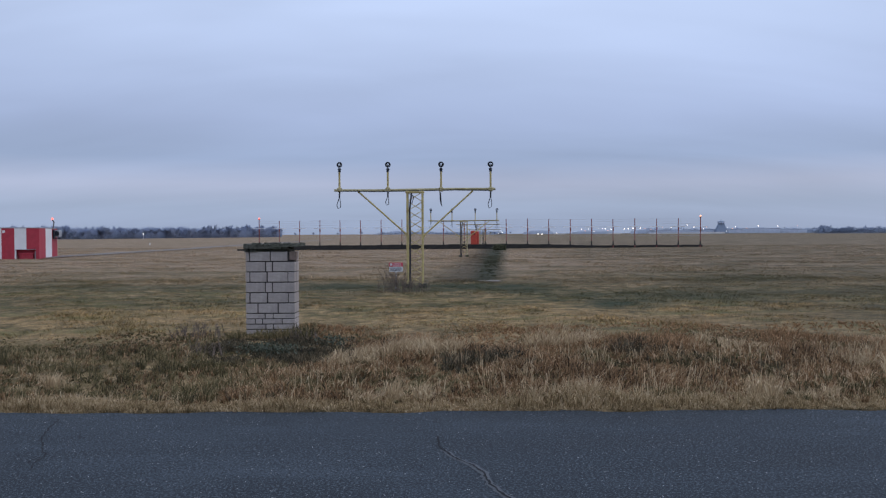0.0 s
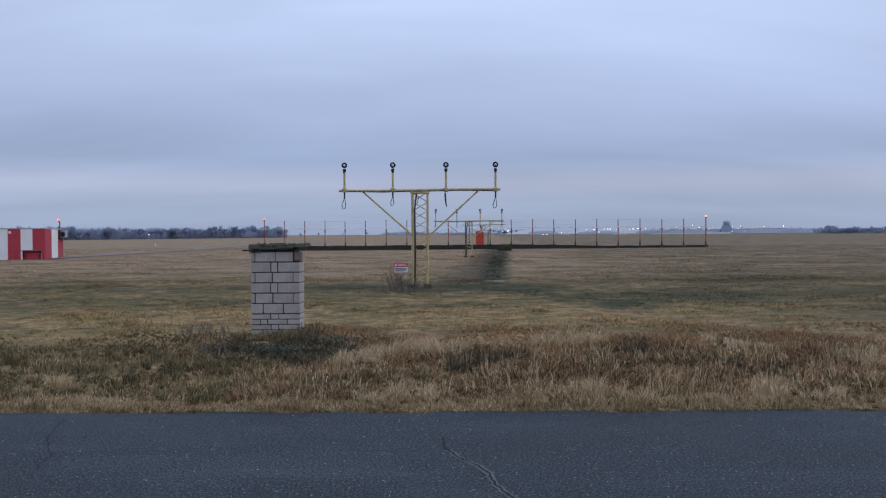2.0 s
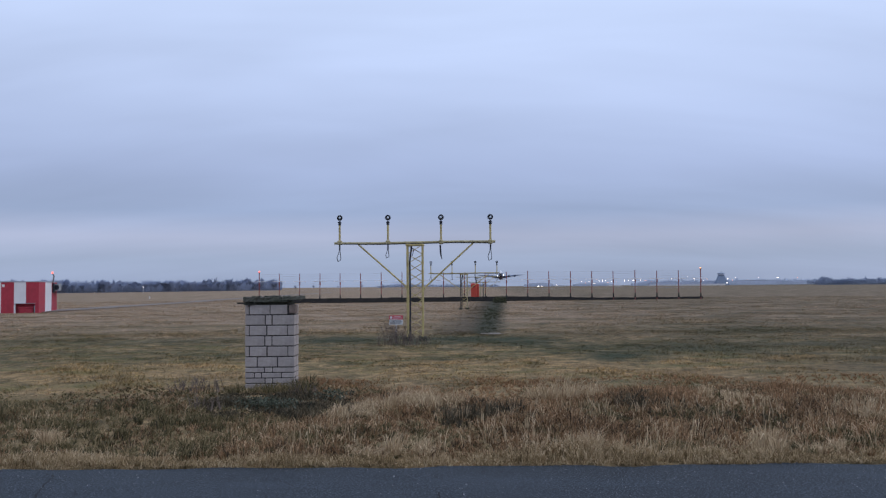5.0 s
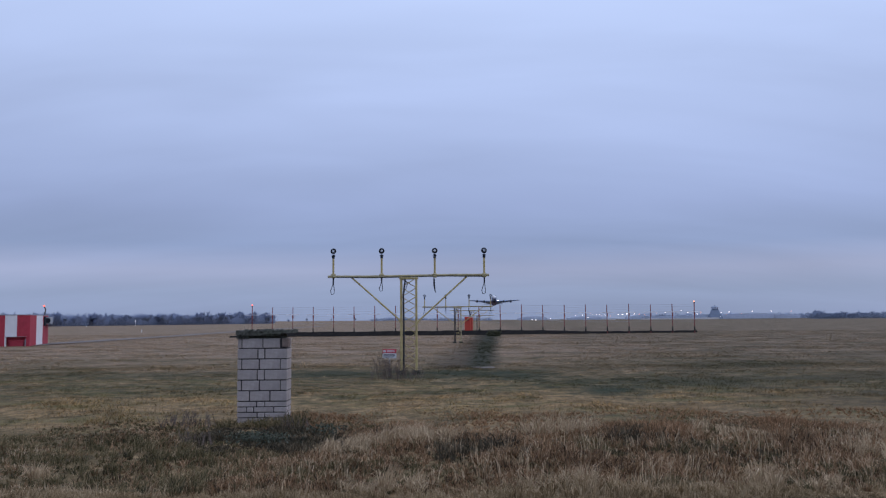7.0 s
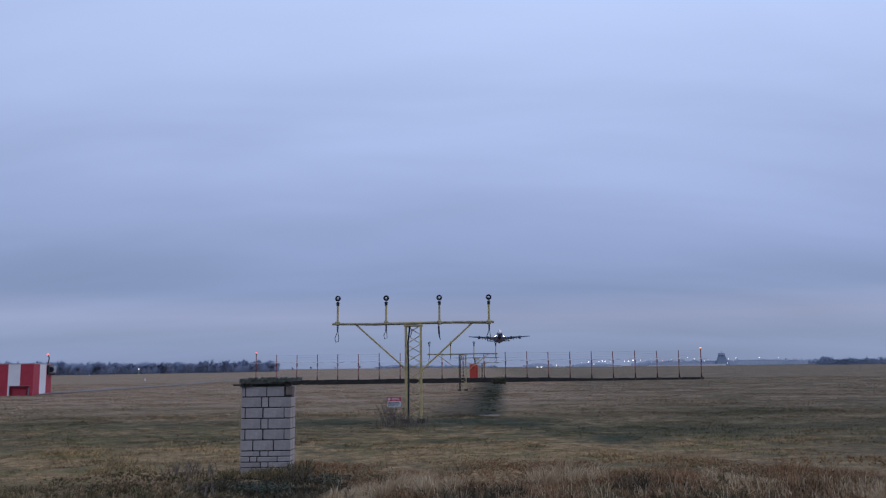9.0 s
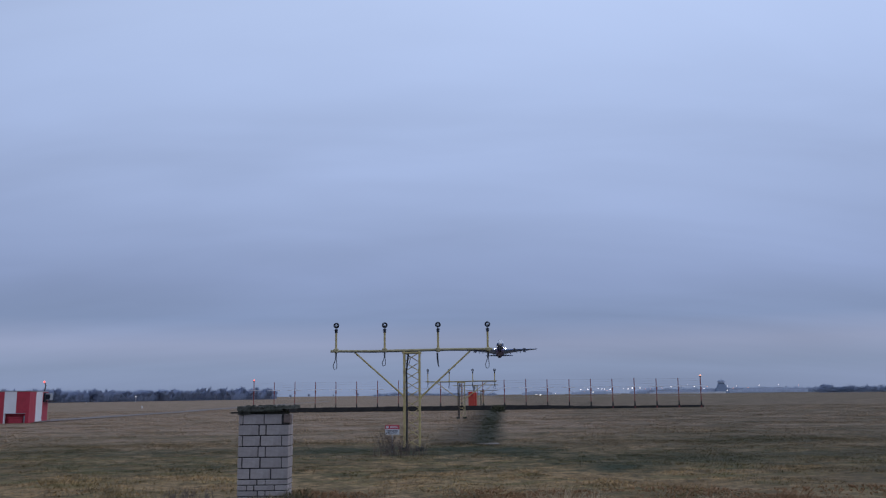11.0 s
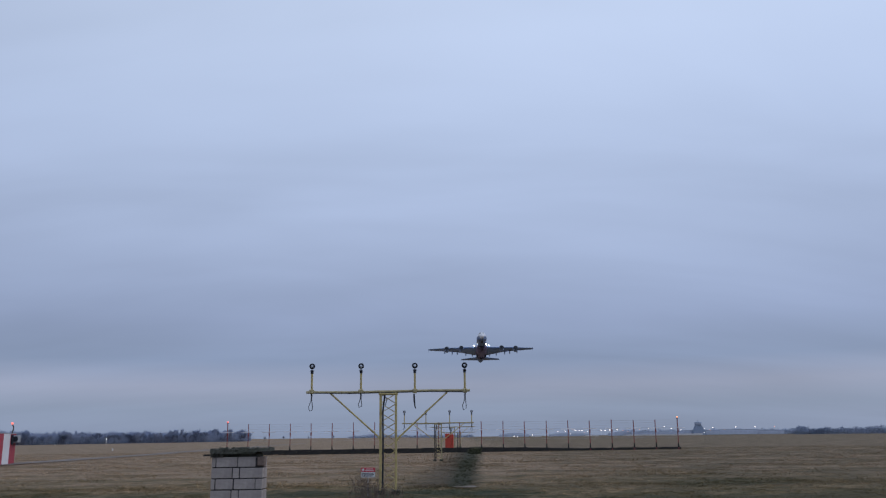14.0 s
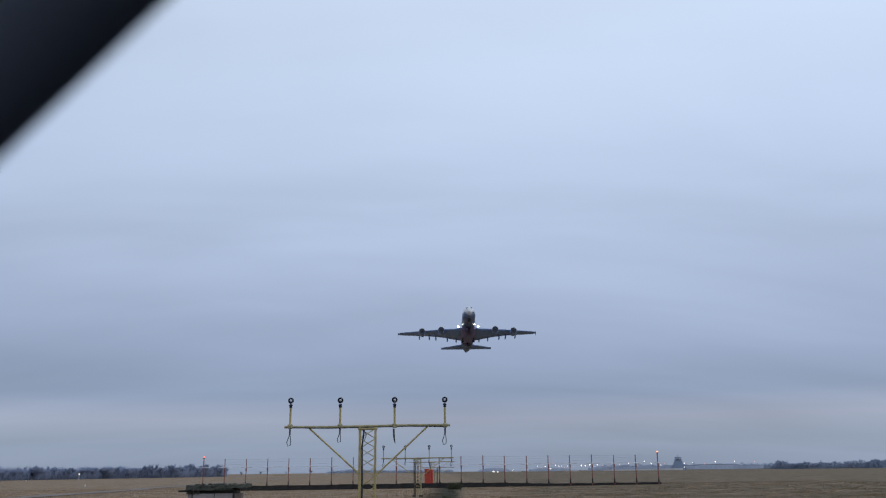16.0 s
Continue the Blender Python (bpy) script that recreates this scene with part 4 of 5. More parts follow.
def build_terminal():
    t = thing("terminal_building", pose(880, 2600, float(land(880, 2600))), "long low airport buildings far across the field, painted in pale haze", "building")
    for x, w, h in ((-170, 150, 9), (-40, 110, 12), (75, 120, 14), (170, 80, 10)):
        b = part("hall", box((x, 0, h / 2), (w, 60, h), bevel=1.0), HAZED_WALL, t)
        part("roof", box((x, 0, h + 0.8), (w + 3, 62, 1.6), bevel=0.5), HAZED_ROOF, b)
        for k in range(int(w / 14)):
            part("window", box((x - w / 2 + 8 + 14 * k, -30.2, h * 0.5), (9, 0.6, h * 0.35)), HAZED_GLASS, b)
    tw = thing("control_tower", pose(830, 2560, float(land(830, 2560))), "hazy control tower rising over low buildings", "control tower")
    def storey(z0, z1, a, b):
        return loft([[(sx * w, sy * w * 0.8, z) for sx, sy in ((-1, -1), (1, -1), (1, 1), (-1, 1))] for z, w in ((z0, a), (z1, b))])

    part("block", storey(0, 14, 19, 16), HAZED_TOWER, tw)
    part("block", storey(14, 27, 13, 9), HAZED_TOWER, tw)
    part("cab", tube([(0, 0, 26), (0, 0, 29), (0, 0, 35), (0, 0, 37)], [8, 10, 11, 7], 8), HAZED_TOWER, tw)
    part("cab_glass", tube([(0, 0, 30.2), (0, 0, 34.0)], [10.4, 11.1], 8), HAZED_GLASS, tw)
    part("aerial", tube([(0, 0, 37), (0, 0, 42)], 0.7, 6), HAZED_TOWER, tw)
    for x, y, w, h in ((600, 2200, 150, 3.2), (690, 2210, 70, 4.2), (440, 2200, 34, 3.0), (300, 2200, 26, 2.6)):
        sh = thing("low_shed", pose(x, y, float(land(x, y))), "long low white block on the far side of the airfield", "shed", "distant sheds")
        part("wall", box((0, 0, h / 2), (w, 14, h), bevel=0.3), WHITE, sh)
        part("roof", box((0, 0, h + 0.2), (w + 1, 15, 0.4), bevel=0.1), HAZED_ROOF, sh)
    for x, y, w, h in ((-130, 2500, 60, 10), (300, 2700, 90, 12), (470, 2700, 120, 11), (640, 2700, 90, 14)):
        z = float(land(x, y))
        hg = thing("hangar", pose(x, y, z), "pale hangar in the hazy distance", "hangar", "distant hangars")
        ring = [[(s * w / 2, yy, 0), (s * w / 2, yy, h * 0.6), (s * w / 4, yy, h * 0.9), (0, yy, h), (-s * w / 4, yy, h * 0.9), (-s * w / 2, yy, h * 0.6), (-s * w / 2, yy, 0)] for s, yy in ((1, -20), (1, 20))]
        part("shell", loft(ring), HAZED_WALL, hg)
        part("door", box((0, -20.3, h * 0.3), (w * 0.7, 0.5, h * 0.55)), HAZED_ROOF, hg)


build_terminal()


# ---------------------------------------------------------------- trees
def bare_tree(seed, height):
    """A leafless tree: trunk and limbs as tapered bars, and a crown of many thin twigs."""
    r = random.Random(seed)
    tree = thing("bare_tree", Matrix(), "leafless winter tree, its fine twig crown painted haze grey", "tree", "field trees")
    limbs = bmesh.new()
    tips = []

    def grow(p, d, length, rad, depth):
        q = p + d * length * 0.5 + Vector((r.uniform(-1, 1), r.uniform(-1, 1), 0)) * length * 0.06
        e = p + d * length
        add_tube(limbs, [p, q, e], [rad, rad * 0.8, rad * 0.6], 4)
        tips.append((e, d, length))
        tips.append((q, d, length))
        if depth:
            for _ in range(r.choice((2, 3, 3))):
                nd = (d + Vector((r.uniform(-1, 1), r.uniform(-1, 1), r.uniform(-0.2, 0.7))) * 0.75).normalized()
                grow(e if r.random() < 0.6 else q, nd, length * r.uniform(0.55, 0.8), rad * 0.55, depth - 1)

    add_tube(limbs, [(0, 0, -0.3), (0.02, 0, height * 0.15), (0.05, 0.03, height * 0.3)], [height * 0.025, height * 0.018, height * 0.014], 6)
    for _ in range(4):
        grow(Vector((0.04, 0.02, height * r.uniform(0.14, 0.3))), Vector((r.uniform(-0.8, 0.8), r.uniform(-0.8, 0.8), 1)).normalized(), height * r.uniform(0.2, 0.3), height * 0.010, 2)
    part("trunk", limbs, HAZED_BARK, tree)
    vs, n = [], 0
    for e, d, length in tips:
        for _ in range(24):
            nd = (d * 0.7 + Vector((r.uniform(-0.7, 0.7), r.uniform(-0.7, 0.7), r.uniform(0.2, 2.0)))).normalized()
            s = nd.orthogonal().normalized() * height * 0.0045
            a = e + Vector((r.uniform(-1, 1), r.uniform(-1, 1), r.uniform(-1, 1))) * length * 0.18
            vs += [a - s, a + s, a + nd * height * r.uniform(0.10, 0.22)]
    ob = raw_mesh("crown", [tuple(v) for v in vs], np.arange(len(vs)), 3, HAZED_TWIG)
    ob.parent = tree
    return tree


SEEDS = [bare_tree(11, 9.0), bare_tree(23, 10.5), bare_tree(37, 8.0), bare_tree(51, 11.0)]
tree_rng = random.Random(4)
placed = 0
for i in range(190):
    f = i / 189.0
    x = -365 + f * 172 + tree_rng.uniform(-3, 3)
    y = 560 + f * 440 + tree_rng.uniform(-25, 40)
    s = tree_rng.choice(SEEDS) if i >= 4 else SEEDS[i]
    size = (1.0 + 0.42 * f) * tree_rng.uniform(0.80, 1.0)
    m = pose(x, y, float(land(x, y)) - 0.05, 0, 0, tree_rng.uniform(0, 360))
    if i < 4:
        s.matrix_basis = m
    else:
        c = copy_thing(s, m)
        c.scale = (size * 1.05, size * 1.05, size)
for x, y, size in ((-140, 930, 0.6), (-120, 980, 0.5), (-165, 960, 0.55), (-210, 300, 0.62), (-196, 306, 0.75), (-190, 310, 0.6), (-105, 1100, 0.6)):
    c = copy_thing(SEEDS[int(abs(x)) % 4], pose(x, y, float(land(x, y)), 0, 0, x))
    c.scale = (size, size, size)


def thicket(name, pts, height, spread, mat, label, per=70, leaf=0.5):
    """Undergrowth or a far wood: many ragged clumps in one piece."""
    r = np.random.default_rng(9)
    vs = []
    for x, y in pts:
        z = float(land(x, y))
        h = height * r.uniform(0.6, 1.1)
        c = r.normal(0, 1, (per, 3)) * (spread, spread, 0)
        c[:, 2] = h * r.uniform(0, 1, per) ** 0.8 * (1 - 0.35 * np.clip(np.abs(c[:, 0]) / (2 * spread), 0, 1))
        for k in range(per):
            a = c[k] + (x, y, z)
            d1, d2 = r.normal(0, 1, 3), r.normal(0, 1, 3)
            vs += [a, a + d1 * leaf, a + d2 * leaf]
    ob = raw_mesh(name, np.array(vs), np.arange(len(vs)), 3, mat)
    return tagged(ob, label, "woodland", kind="stuff")


def stems(name, pts, height, spread, mat, label, per, wide):
    """Close-set upright stems and saplings in one piece."""
    r = np.random.default_rng(19)
    p = np.repeat(np.array(pts), per, 0) + r.normal(0, spread, (len(pts) * per, 2))
    n = len(p)
    z0 = land(p[:, 0], p[:, 1])
    low = height * 0.55 * r.uniform(0, 1, n) ** 1.15 * (0.72 + 0.55 * value_noise(p[:, 0], p[:, 1], 0.09, 3))
    up = height * r.uniform(0.18, 0.45, n)
    base = np.stack([p[:, 0], p[:, 1], z0 + low], 1)
    side = np.stack([np.ones(n), np.full(n, 0.35), np.zeros(n)], 1) * (wide * r.uniform(0.5, 1.3, n))[:, None]
    tip = base + np.stack([r.normal(0, 0.16, n) * up, r.normal(0, 0.16, n) * up, up], 1)
    v = np.stack([base - side, base + side, tip], 1).reshape(-1, 3)
    return tagged(raw_mesh(name, v, np.arange(3 * n), 3, mat), label, "woodland", kind="stuff")


left_line = [(-372 + f * 178, 575 + f * 435) for f in np.linspace(0, 1, 190)]
stems("undergrowth", left_line, 11.5, 2.6, HAZED_TWIG, "upright saplings painted haze grey below a line of bare trees", 270, 0.13)
stems("undergrowth", left_line[:95], 6.0, 2.0, HAZED_BUSH, "dark tangled undergrowth, painted hazy, below a line of bare trees", 170, 0.30)
stems("undergrowth", left_line[95:], 4.5, 2.0, HAZED_BUSH, "dark low undergrowth, painted hazy, below a line of bare trees", 110, 0.30)
right_line = [(620 + f * 230, 1400 + 60 * math.sin(f * 9)) for f in np.linspace(0, 1, 60)]
thicket("distant_wood", right_line, 13.5, 4.5, HAZED_NEAR_WOOD, "hazy blue-grey wood on the horizon", 300, 1.1)
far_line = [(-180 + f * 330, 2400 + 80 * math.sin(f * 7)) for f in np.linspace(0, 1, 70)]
thicket("distant_wood", far_line, 6.0, 6.0, HAZED_FAR_WOOD, "thin hazy strip of wood on the horizon", 40, 2.2)
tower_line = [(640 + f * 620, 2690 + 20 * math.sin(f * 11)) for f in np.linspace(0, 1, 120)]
thicket("distant_wood", tower_line, 15.0, 8.0, HAZED_FAR_WOOD, "hazy trees round far buildings", 50, 3.0)


# ---------------------------------------------------------------- grass
def blades(name, x, y, h, w, lean, mat, label, seed, bent=True):
    """Grass blades rooted on the land, leaning at random."""
    r = np.random.default_rng(seed)
    n = len(x)
    z = land(x, y) - 0.01
    a = r.uniform(0, 2 * np.pi, n)
    side = np.stack([np.cos(a), np.sin(a) * 0.5, np.zeros(n)], 1) * (w / 2)[:, None]
    b = r.uniform(0, 2 * np.pi, n)
    off = np.stack([np.cos(b), np.sin(b), np.zeros(n)], 1) * (h * lean * r.uniform(0.2, 1.0, n))[:, None]
    root = np.stack([x, y, z], 1)
    up = np.zeros((n, 3))
    up[:, 2] = h
    tip = root + off + up * (1 - 0.35 * lean * r.uniform(0, 1, n))[:, None]
    if bent:
        mid = root + off * 0.32 + up * 0.55
        v = np.stack([root - side, root + side, mid - side * 0.8, mid + side * 0.8, tip], 1).reshape(-1, 3)
        k = np.arange(n)[:, None] * 5
        f = (k + np.array([[0, 1, 3, 0, 3, 2, 2, 3, 4]])).ravel()
    else:
        v = np.stack([root - side, root + side, tip], 1).reshape(-1, 3)
        f = np.arange(3 * n)
    return tagged(raw_mesh(name, v, f, 3, mat), label, "grass", kind="stuff")


def scatter(n, x0, x1, y0, y1, seed):
    r = np.random.default_rng(seed)
    return r.uniform(x0, x1, n), r.uniform(y0, y1, n), r


def tufts(name, n, x0, x1, y0, y1, size, per, mat, label, seed, width=(0.007, 0.016), lean=0.9, field=None, bent=True, foot_size=0.22):
    """Grass in separate tufts: blades fan out and arch over from each tuft's foot."""
    r = np.random.default_rng(seed)
    cx, cy = r.uniform(x0, x1, n), r.uniform(y0, y1, n)
    grow = (0.45 + 1.1 * value_noise(cx, cy, 1.5, seed + 1) ** 1.3) * r.uniform(0.55, 1.2, n)
    if field is not None:
        grow = grow * field(cx, cy)
        ok = grow > 0.12
        cx, cy, grow = cx[ok], cy[ok], grow[ok]
        n = len(cx)
    hh = size * grow
    i = np.repeat(np.arange(n), per)
    m = len(i)
    a = r.uniform(0, 2 * np.pi, m)
    foot = hh[i] * foot_size * np.sqrt(r.random(m))
    x, y = cx[i] + np.cos(a) * foot, cy[i] + np.sin(a) * foot
    h = hh[i] * r.uniform(0.45, 1.1, m)
    out = h * lean * r.uniform(0.1, 0.9, m) ** 1.4
    broken = r.random(m) < 0.3
    out = np.where(broken, out * 1.5 + h * 0.2, out)
    wind = h * (0.5 * value_noise(x, y, 0.8, seed + 5) - 0.2)
    z = land(x, y) - 0.01
    root = np.stack([x, y, z], 1)
    mid = root + np.stack([np.cos(a) * out * 0.35 + wind * 0.3, np.sin(a) * out * 0.35, h * 0.62], 1)
    tip = root + np.stack([np.cos(a) * out + wind, np.sin(a) * out, h * np.where(broken, r.uniform(0.25, 0.6, m), r.uniform(0.75, 1.0, m))], 1)
    b = r.uniform(0, np.pi, m)
    side = np.stack([np.cos(b), np.sin(b) * 0.4, np.zeros(m)], 1) * (r.uniform(*width, m) / 2)[:, None]
    if bent:
        v = np.stack([root - side, root + side, mid - side, mid + side, tip], 1).reshape(-1, 3)
        f = (np.arange(m)[:, None] * 5 + np.array([[0, 1, 3, 0, 3, 2, 2, 3, 4]])).ravel()
    else:
        v = np.stack([root - side, root + side, tip], 1).reshape(-1, 3)
        f = np.arange(3 * m)
    return tagged(raw_mesh(name, v, f, 3, mat), label, "grass", kind="stuff")


def build_grass():
    weedy = lambda x, y: 1.0 - 0.72 * np.clip(1.9 - np.hypot((x + 2.5) / 1.5, (y - 13.5) / 1.3) - 1.25 * value_noise(x, y, 2.1, 55), 0, 1)
    brown = lambda x, y: weedy(x, y) * (0.35 + 0.65 * smooth01((x + 3.6) / 2.2)) * (0.35 + 0.65 * (1 - smooth01((y - 13.2) / 2.4)))
    olive = lambda x, y: weedy(x, y) * (1.0 - 0.30 * smooth01((x + 2.6) / 2.2)) * (1.1 - 0.8 * smooth01((y - 12.5) / 3.5))
    fade = lambda x, y: weedy(x, y) * (1.15 - 0.95 * smooth01((y - 13.5) / 4.0))
    straws = lambda x, y: weedy(x, y) * (0.45 + 0.55 * smooth01((x + 4.0) / 3.0)) * (1.0 - 0.5 * smooth01((y - 12.5) / 2.5))
    fringe = lambda x, y: 0.55 + 0.9 * value_noise(x, y, 1.3, 77) ** 1.5
    tufts("verge_grass", 2600, -13, 13, ROAD_EDGE + 0.02, ROAD_EDGE + 0.22, 0.10, 14, GRASS_EDGE, "short straw grass creeping onto the asphalt edge", 31, (0.005, 0.011), 1.3, fringe)
    tufts("verge_grass", 2600, -13, 13, ROAD_EDGE + 0.12, ROAD_EDGE + 0.55, 0.17, 22, GRASS_EDGE, "pale straw-coloured grass fringe along the asphalt", 33, (0.005, 0.011), 0.9, fringe)
    tufts("tall_grass", 9800, -13.5, 13.5, ROAD_EDGE + 0.38, 15.6, 0.165, 22, GRASS_TALL, "tall brown and rust dry grass in ragged clumps", 35, (0.006, 0.014), 1.25, brown)
    tufts("olive_grass", 6000, -13.5, 13.5, ROAD_EDGE + 0.4, 16.2, 0.15, 24, GRASS_OLIVE, "low olive and straw grass in tufts", 37, (0.005, 0.012), 1.2, olive)
    tufts("low_grass", 5000, -14.5, 14.5, ROAD_EDGE + 0.6, 17.0, 0.10, 9, GRASS_OLIVE, "low matted grass between the tall clumps", 39, (0.008, 0.018), 1.7, fade)
    tufts("low_grass", 4000, -14.5, 14.5, ROAD_EDGE + 0.6, 18.5, 0.12, 10, GRASS_TALL, "low matted dry grass between the tall clumps", 43, (0.006, 0.014), 1.7, fade)
    tufts("dry_stems", 2800, -13, 13, ROAD_EDGE + 0.3, 15.0, 0.27, 4, TUFT, "thin pale seed stems standing above the grass", 51, (0.005, 0.011), 0.7, straws)
    tufts("low_grass", 70, -3.95, -2.4, 15.15, 15.9, 0.24, 26, GRASS_OLIVE, "dry grass round the foot of the pillar", 45, (0.005, 0.011), 1.0)
    dark = lambda x, y: 1.3 * (1.0 - weedy(x, y))
    tufts("dark_weeds", 2600, -4.6, -0.9, 12.2, 15.3, 0.17, 16, GRASS_DARK, "dark withered weeds before the pillar", 75, (0.007, 0.016), 1.1, dark)
    ditch = lambda x, y: np.clip(1.25 - np.abs(x - (y - 34.5) * 0.066 - 1.72) / (0.010 * y + 0.30), 0, 1)
    tufts("ditch_grass", 2000, 0.8, 6.0, 34.3, 72.0, 0.075, 14, GRASS_GREEN, "dark green plants grown over a ditch", 71, (0.015, 0.035), 1.7, ditch)
    tufts("ditch_bush", 14, 5.7, 6.9, 95.0, 98.0, 0.62, 90, GRASS_GREEN, "dark bushy plants at the far end of the ditch", 76, (0.05, 0.12), 0.9)
    blotch = lambda x, y: np.clip((value_noise(x, y, 0.75, 88) - 0.52) * 5, 0, 1.2)
    tufts("dark_weeds", 2600, -1.0, 13.0, 10.4, 14.6, 0.16, 14, GRASS_DARK, "dark withered weeds among the tall dry grass", 77, (0.007, 0.015), 1.1, blotch)
    flame = lambda x, y: np.clip((value_noise(x, y, 0.9, 89) - 0.50) * 5, 0, 1.2)
    tufts("rust_grass", 2400, -1.5, 13.5, 10.8, 15.0, 0.19, 14, GRASS_RUST, "rust-brown dry grass standing in the verge", 78, (0.006, 0.013), 1.0, flame)
    tufts("rust_grass", 2600, -3.0, 14.0, 14.4, 17.6, 0.11, 16, GRASS_RUST, "rust-brown dry grass where the tall verge thins out", 73, (0.006, 0.013), 1.0, lambda x, y: 0.3 + 0.9 * value_noise(x, y, 0.7, 74))
    x, y, r = scatter(90000, -25, 25, 15.5, 38, 8)
    h = (0.03 + 0.05 * value_noise(x, y, 0.9, 9)) * r.uniform(0.5, 1.2, len(x))
    blades("field_grass", x, y, h, r.uniform(0.010, 0.024, len(x)), 1.6, GRASS_FIELD, "short olive and straw winter grass", 10, False)
    rough = lambda x, y: (0.35 + 1.1 * value_noise(x, y, 0.35, 91)) * (np.hypot((x + 0.98) / 0.6, (y - 29.0) / 1.6) > 1.0)
    tufts("field_tufts", 17000, -24, 24, 16.0, 36.0, 0.075, 12, GRASS_FIELD, "tufts of straw and olive grass over the mown field", 92, (0.014, 0.030), 1.6, rough, False, 2.4)
    tufts("field_tufts", 17000, -42, 42, 34.0, 68.0, 0.085, 11, GRASS_FIELD, "pale rough tufts of grass over the open field", 94, (0.028, 0.060), 1.8, rough, False, 4.0)
    tufts("field_tufts", 13000, -62, 62, 66.0, 125.0, 0.10, 9, GRASS_FIELD, "pale rough grass far over the open field", 96, (0.05, 0.11), 1.8, rough, False, 6.0)
    r = np.random.default_rng(14)
    # pale feathery tufts
    for cx, cy, rx, ry, n, size, seed in ((-0.75, 13.1, 0.55, 0.40, 34, 0.58, 201), (-0.1, 12.7, 0.4, 0.3, 12, 0.42, 202), (-1.3, 12.3, 0.4, 0.3, 12, 0.40, 203), (2.0, 14.0, 0.6, 0.4, 14, 0.40, 204),
                                          (4.4, 13.2, 0.5, 0.4, 12, 0.38, 205), (6.0, 11.6, 0.5, 0.4, 12, 0.40, 206), (-4.9, 10.7, 0.2, 0.15, 6, 0.30, 207), (4.0, 9.7, 0.5, 0.15, 16, 0.34, 208),
                                          (1.4, 9.65, 0.5, 0.15, 10, 0.30, 209), (6.8, 12.6, 0.5, 0.4, 12, 0.38, 210), (-0.7, 9.6, 0.5, 0.12, 10, 0.26, 211)):
        tufts("pale_tuft", n, cx - rx, cx + rx, cy - ry, cy + ry, size * 0.80, 60, TUFT, "pale feathery tuft of dry grass", seed, (0.006, 0.013), 0.9)


build_grass()


def build_weeds(cx, cy, rx, ry, n, seed, height):
    r = np.random.default_rng(seed)
    x, y = cx + r.normal(0, rx, n), cy + r.normal(0, ry, n)
    z = land(x, y) + height * r.uniform(0.1, 1, n) ** 0.7
    d1, d2 = r.normal(0, 1, (n, 3)), r.normal(0, 1, (n, 3))
    s = r.uniform(0.010, 0.024, n)[:, None]
    d1, d2 = d1 / np.linalg.norm(d1, axis=1)[:, None] * s, d2 / np.linalg.norm(d2, axis=1)[:, None] * s
    c = np.stack([x, y, z], 1)
    v = np.stack([c - d1, c - d2, c + d1, c + d2], 1).reshape(-1, 3)
    tagged(raw_mesh("weeds", v, np.arange(4 * n), 4, WEED), "low grey-green leafy weeds", "weeds", kind="stuff")


build_weeds(-2.72, 13.4, 0.24, 0.22, 900, 41, 0.17)
build_weeds(-1.80, 14.4, 0.16, 0.16, 330, 42, 0.17)


def build_dead_shrub(x, y, h, n, seed):
    r = random.Random(seed)
    s = thing("dead_shrub", pose(x, y, float(land(x, y))), "dead brown weed stems standing in the grass", "shrub", "dead shrubs")
    for _ in range(n):
        a, l = r.uniform(0, 6.28), h * r.uniform(0.5, 1.1)
        bx, by = r.uniform(-0.25, 0.25), r.uniform(-0.12, 0.12)
        tx, ty = bx + math.cos(a) * l * 0.35, by + math.sin(a) * l * 0.35
        bm = tube([(bx, by, -0.02), ((bx + tx) / 2, (by + ty) / 2, l * 0.55), (tx, ty, l)], [0.008, 0.006, 0.003], 4)
        for k in range(5):
            f = r.uniform(0.4, 1.0)
            p = Vector((bx + (tx - bx) * f, by + (ty - by) * f, l * f))
            add_tube(bm, [p, p + Vector((r.uniform(-1, 1), r.uniform(-1, 1), r.uniform(0.2, 1))) * l * 0.2], [0.005, 0.003], 3)
        part("stem", bm, DEAD_STEM, s)


for x, y, h, n, seed in ((-1.70, 28.4, 0.85, 26, 61), (-1.35, 28.0, 0.62, 22, 62), (-1.05, 27.8, 0.46, 20, 63), (-1.9, 27.7, 0.5, 16, 67), (-0.7, 28.0, 0.35, 14, 68),
                         (-4.6, 15.2, 0.22, 18, 64), (-4.2, 15.5, 0.28, 18, 65), (-3.6, 13.0, 0.24, 16, 66), (-2.4, 14.9, 0.28, 16, 69)):
    build_dead_shrub(x, y, h, n, seed)

slab = thing("ditch_slab", pose(1.82, 33.9, 0.0, 0, 0, 4), "pale concrete slab at the head of a ditch", "slab")
part("slab", box((0, 0, 0.01), (0.85, 0.7, 0.04), bevel=0.015), TRACK, slab)


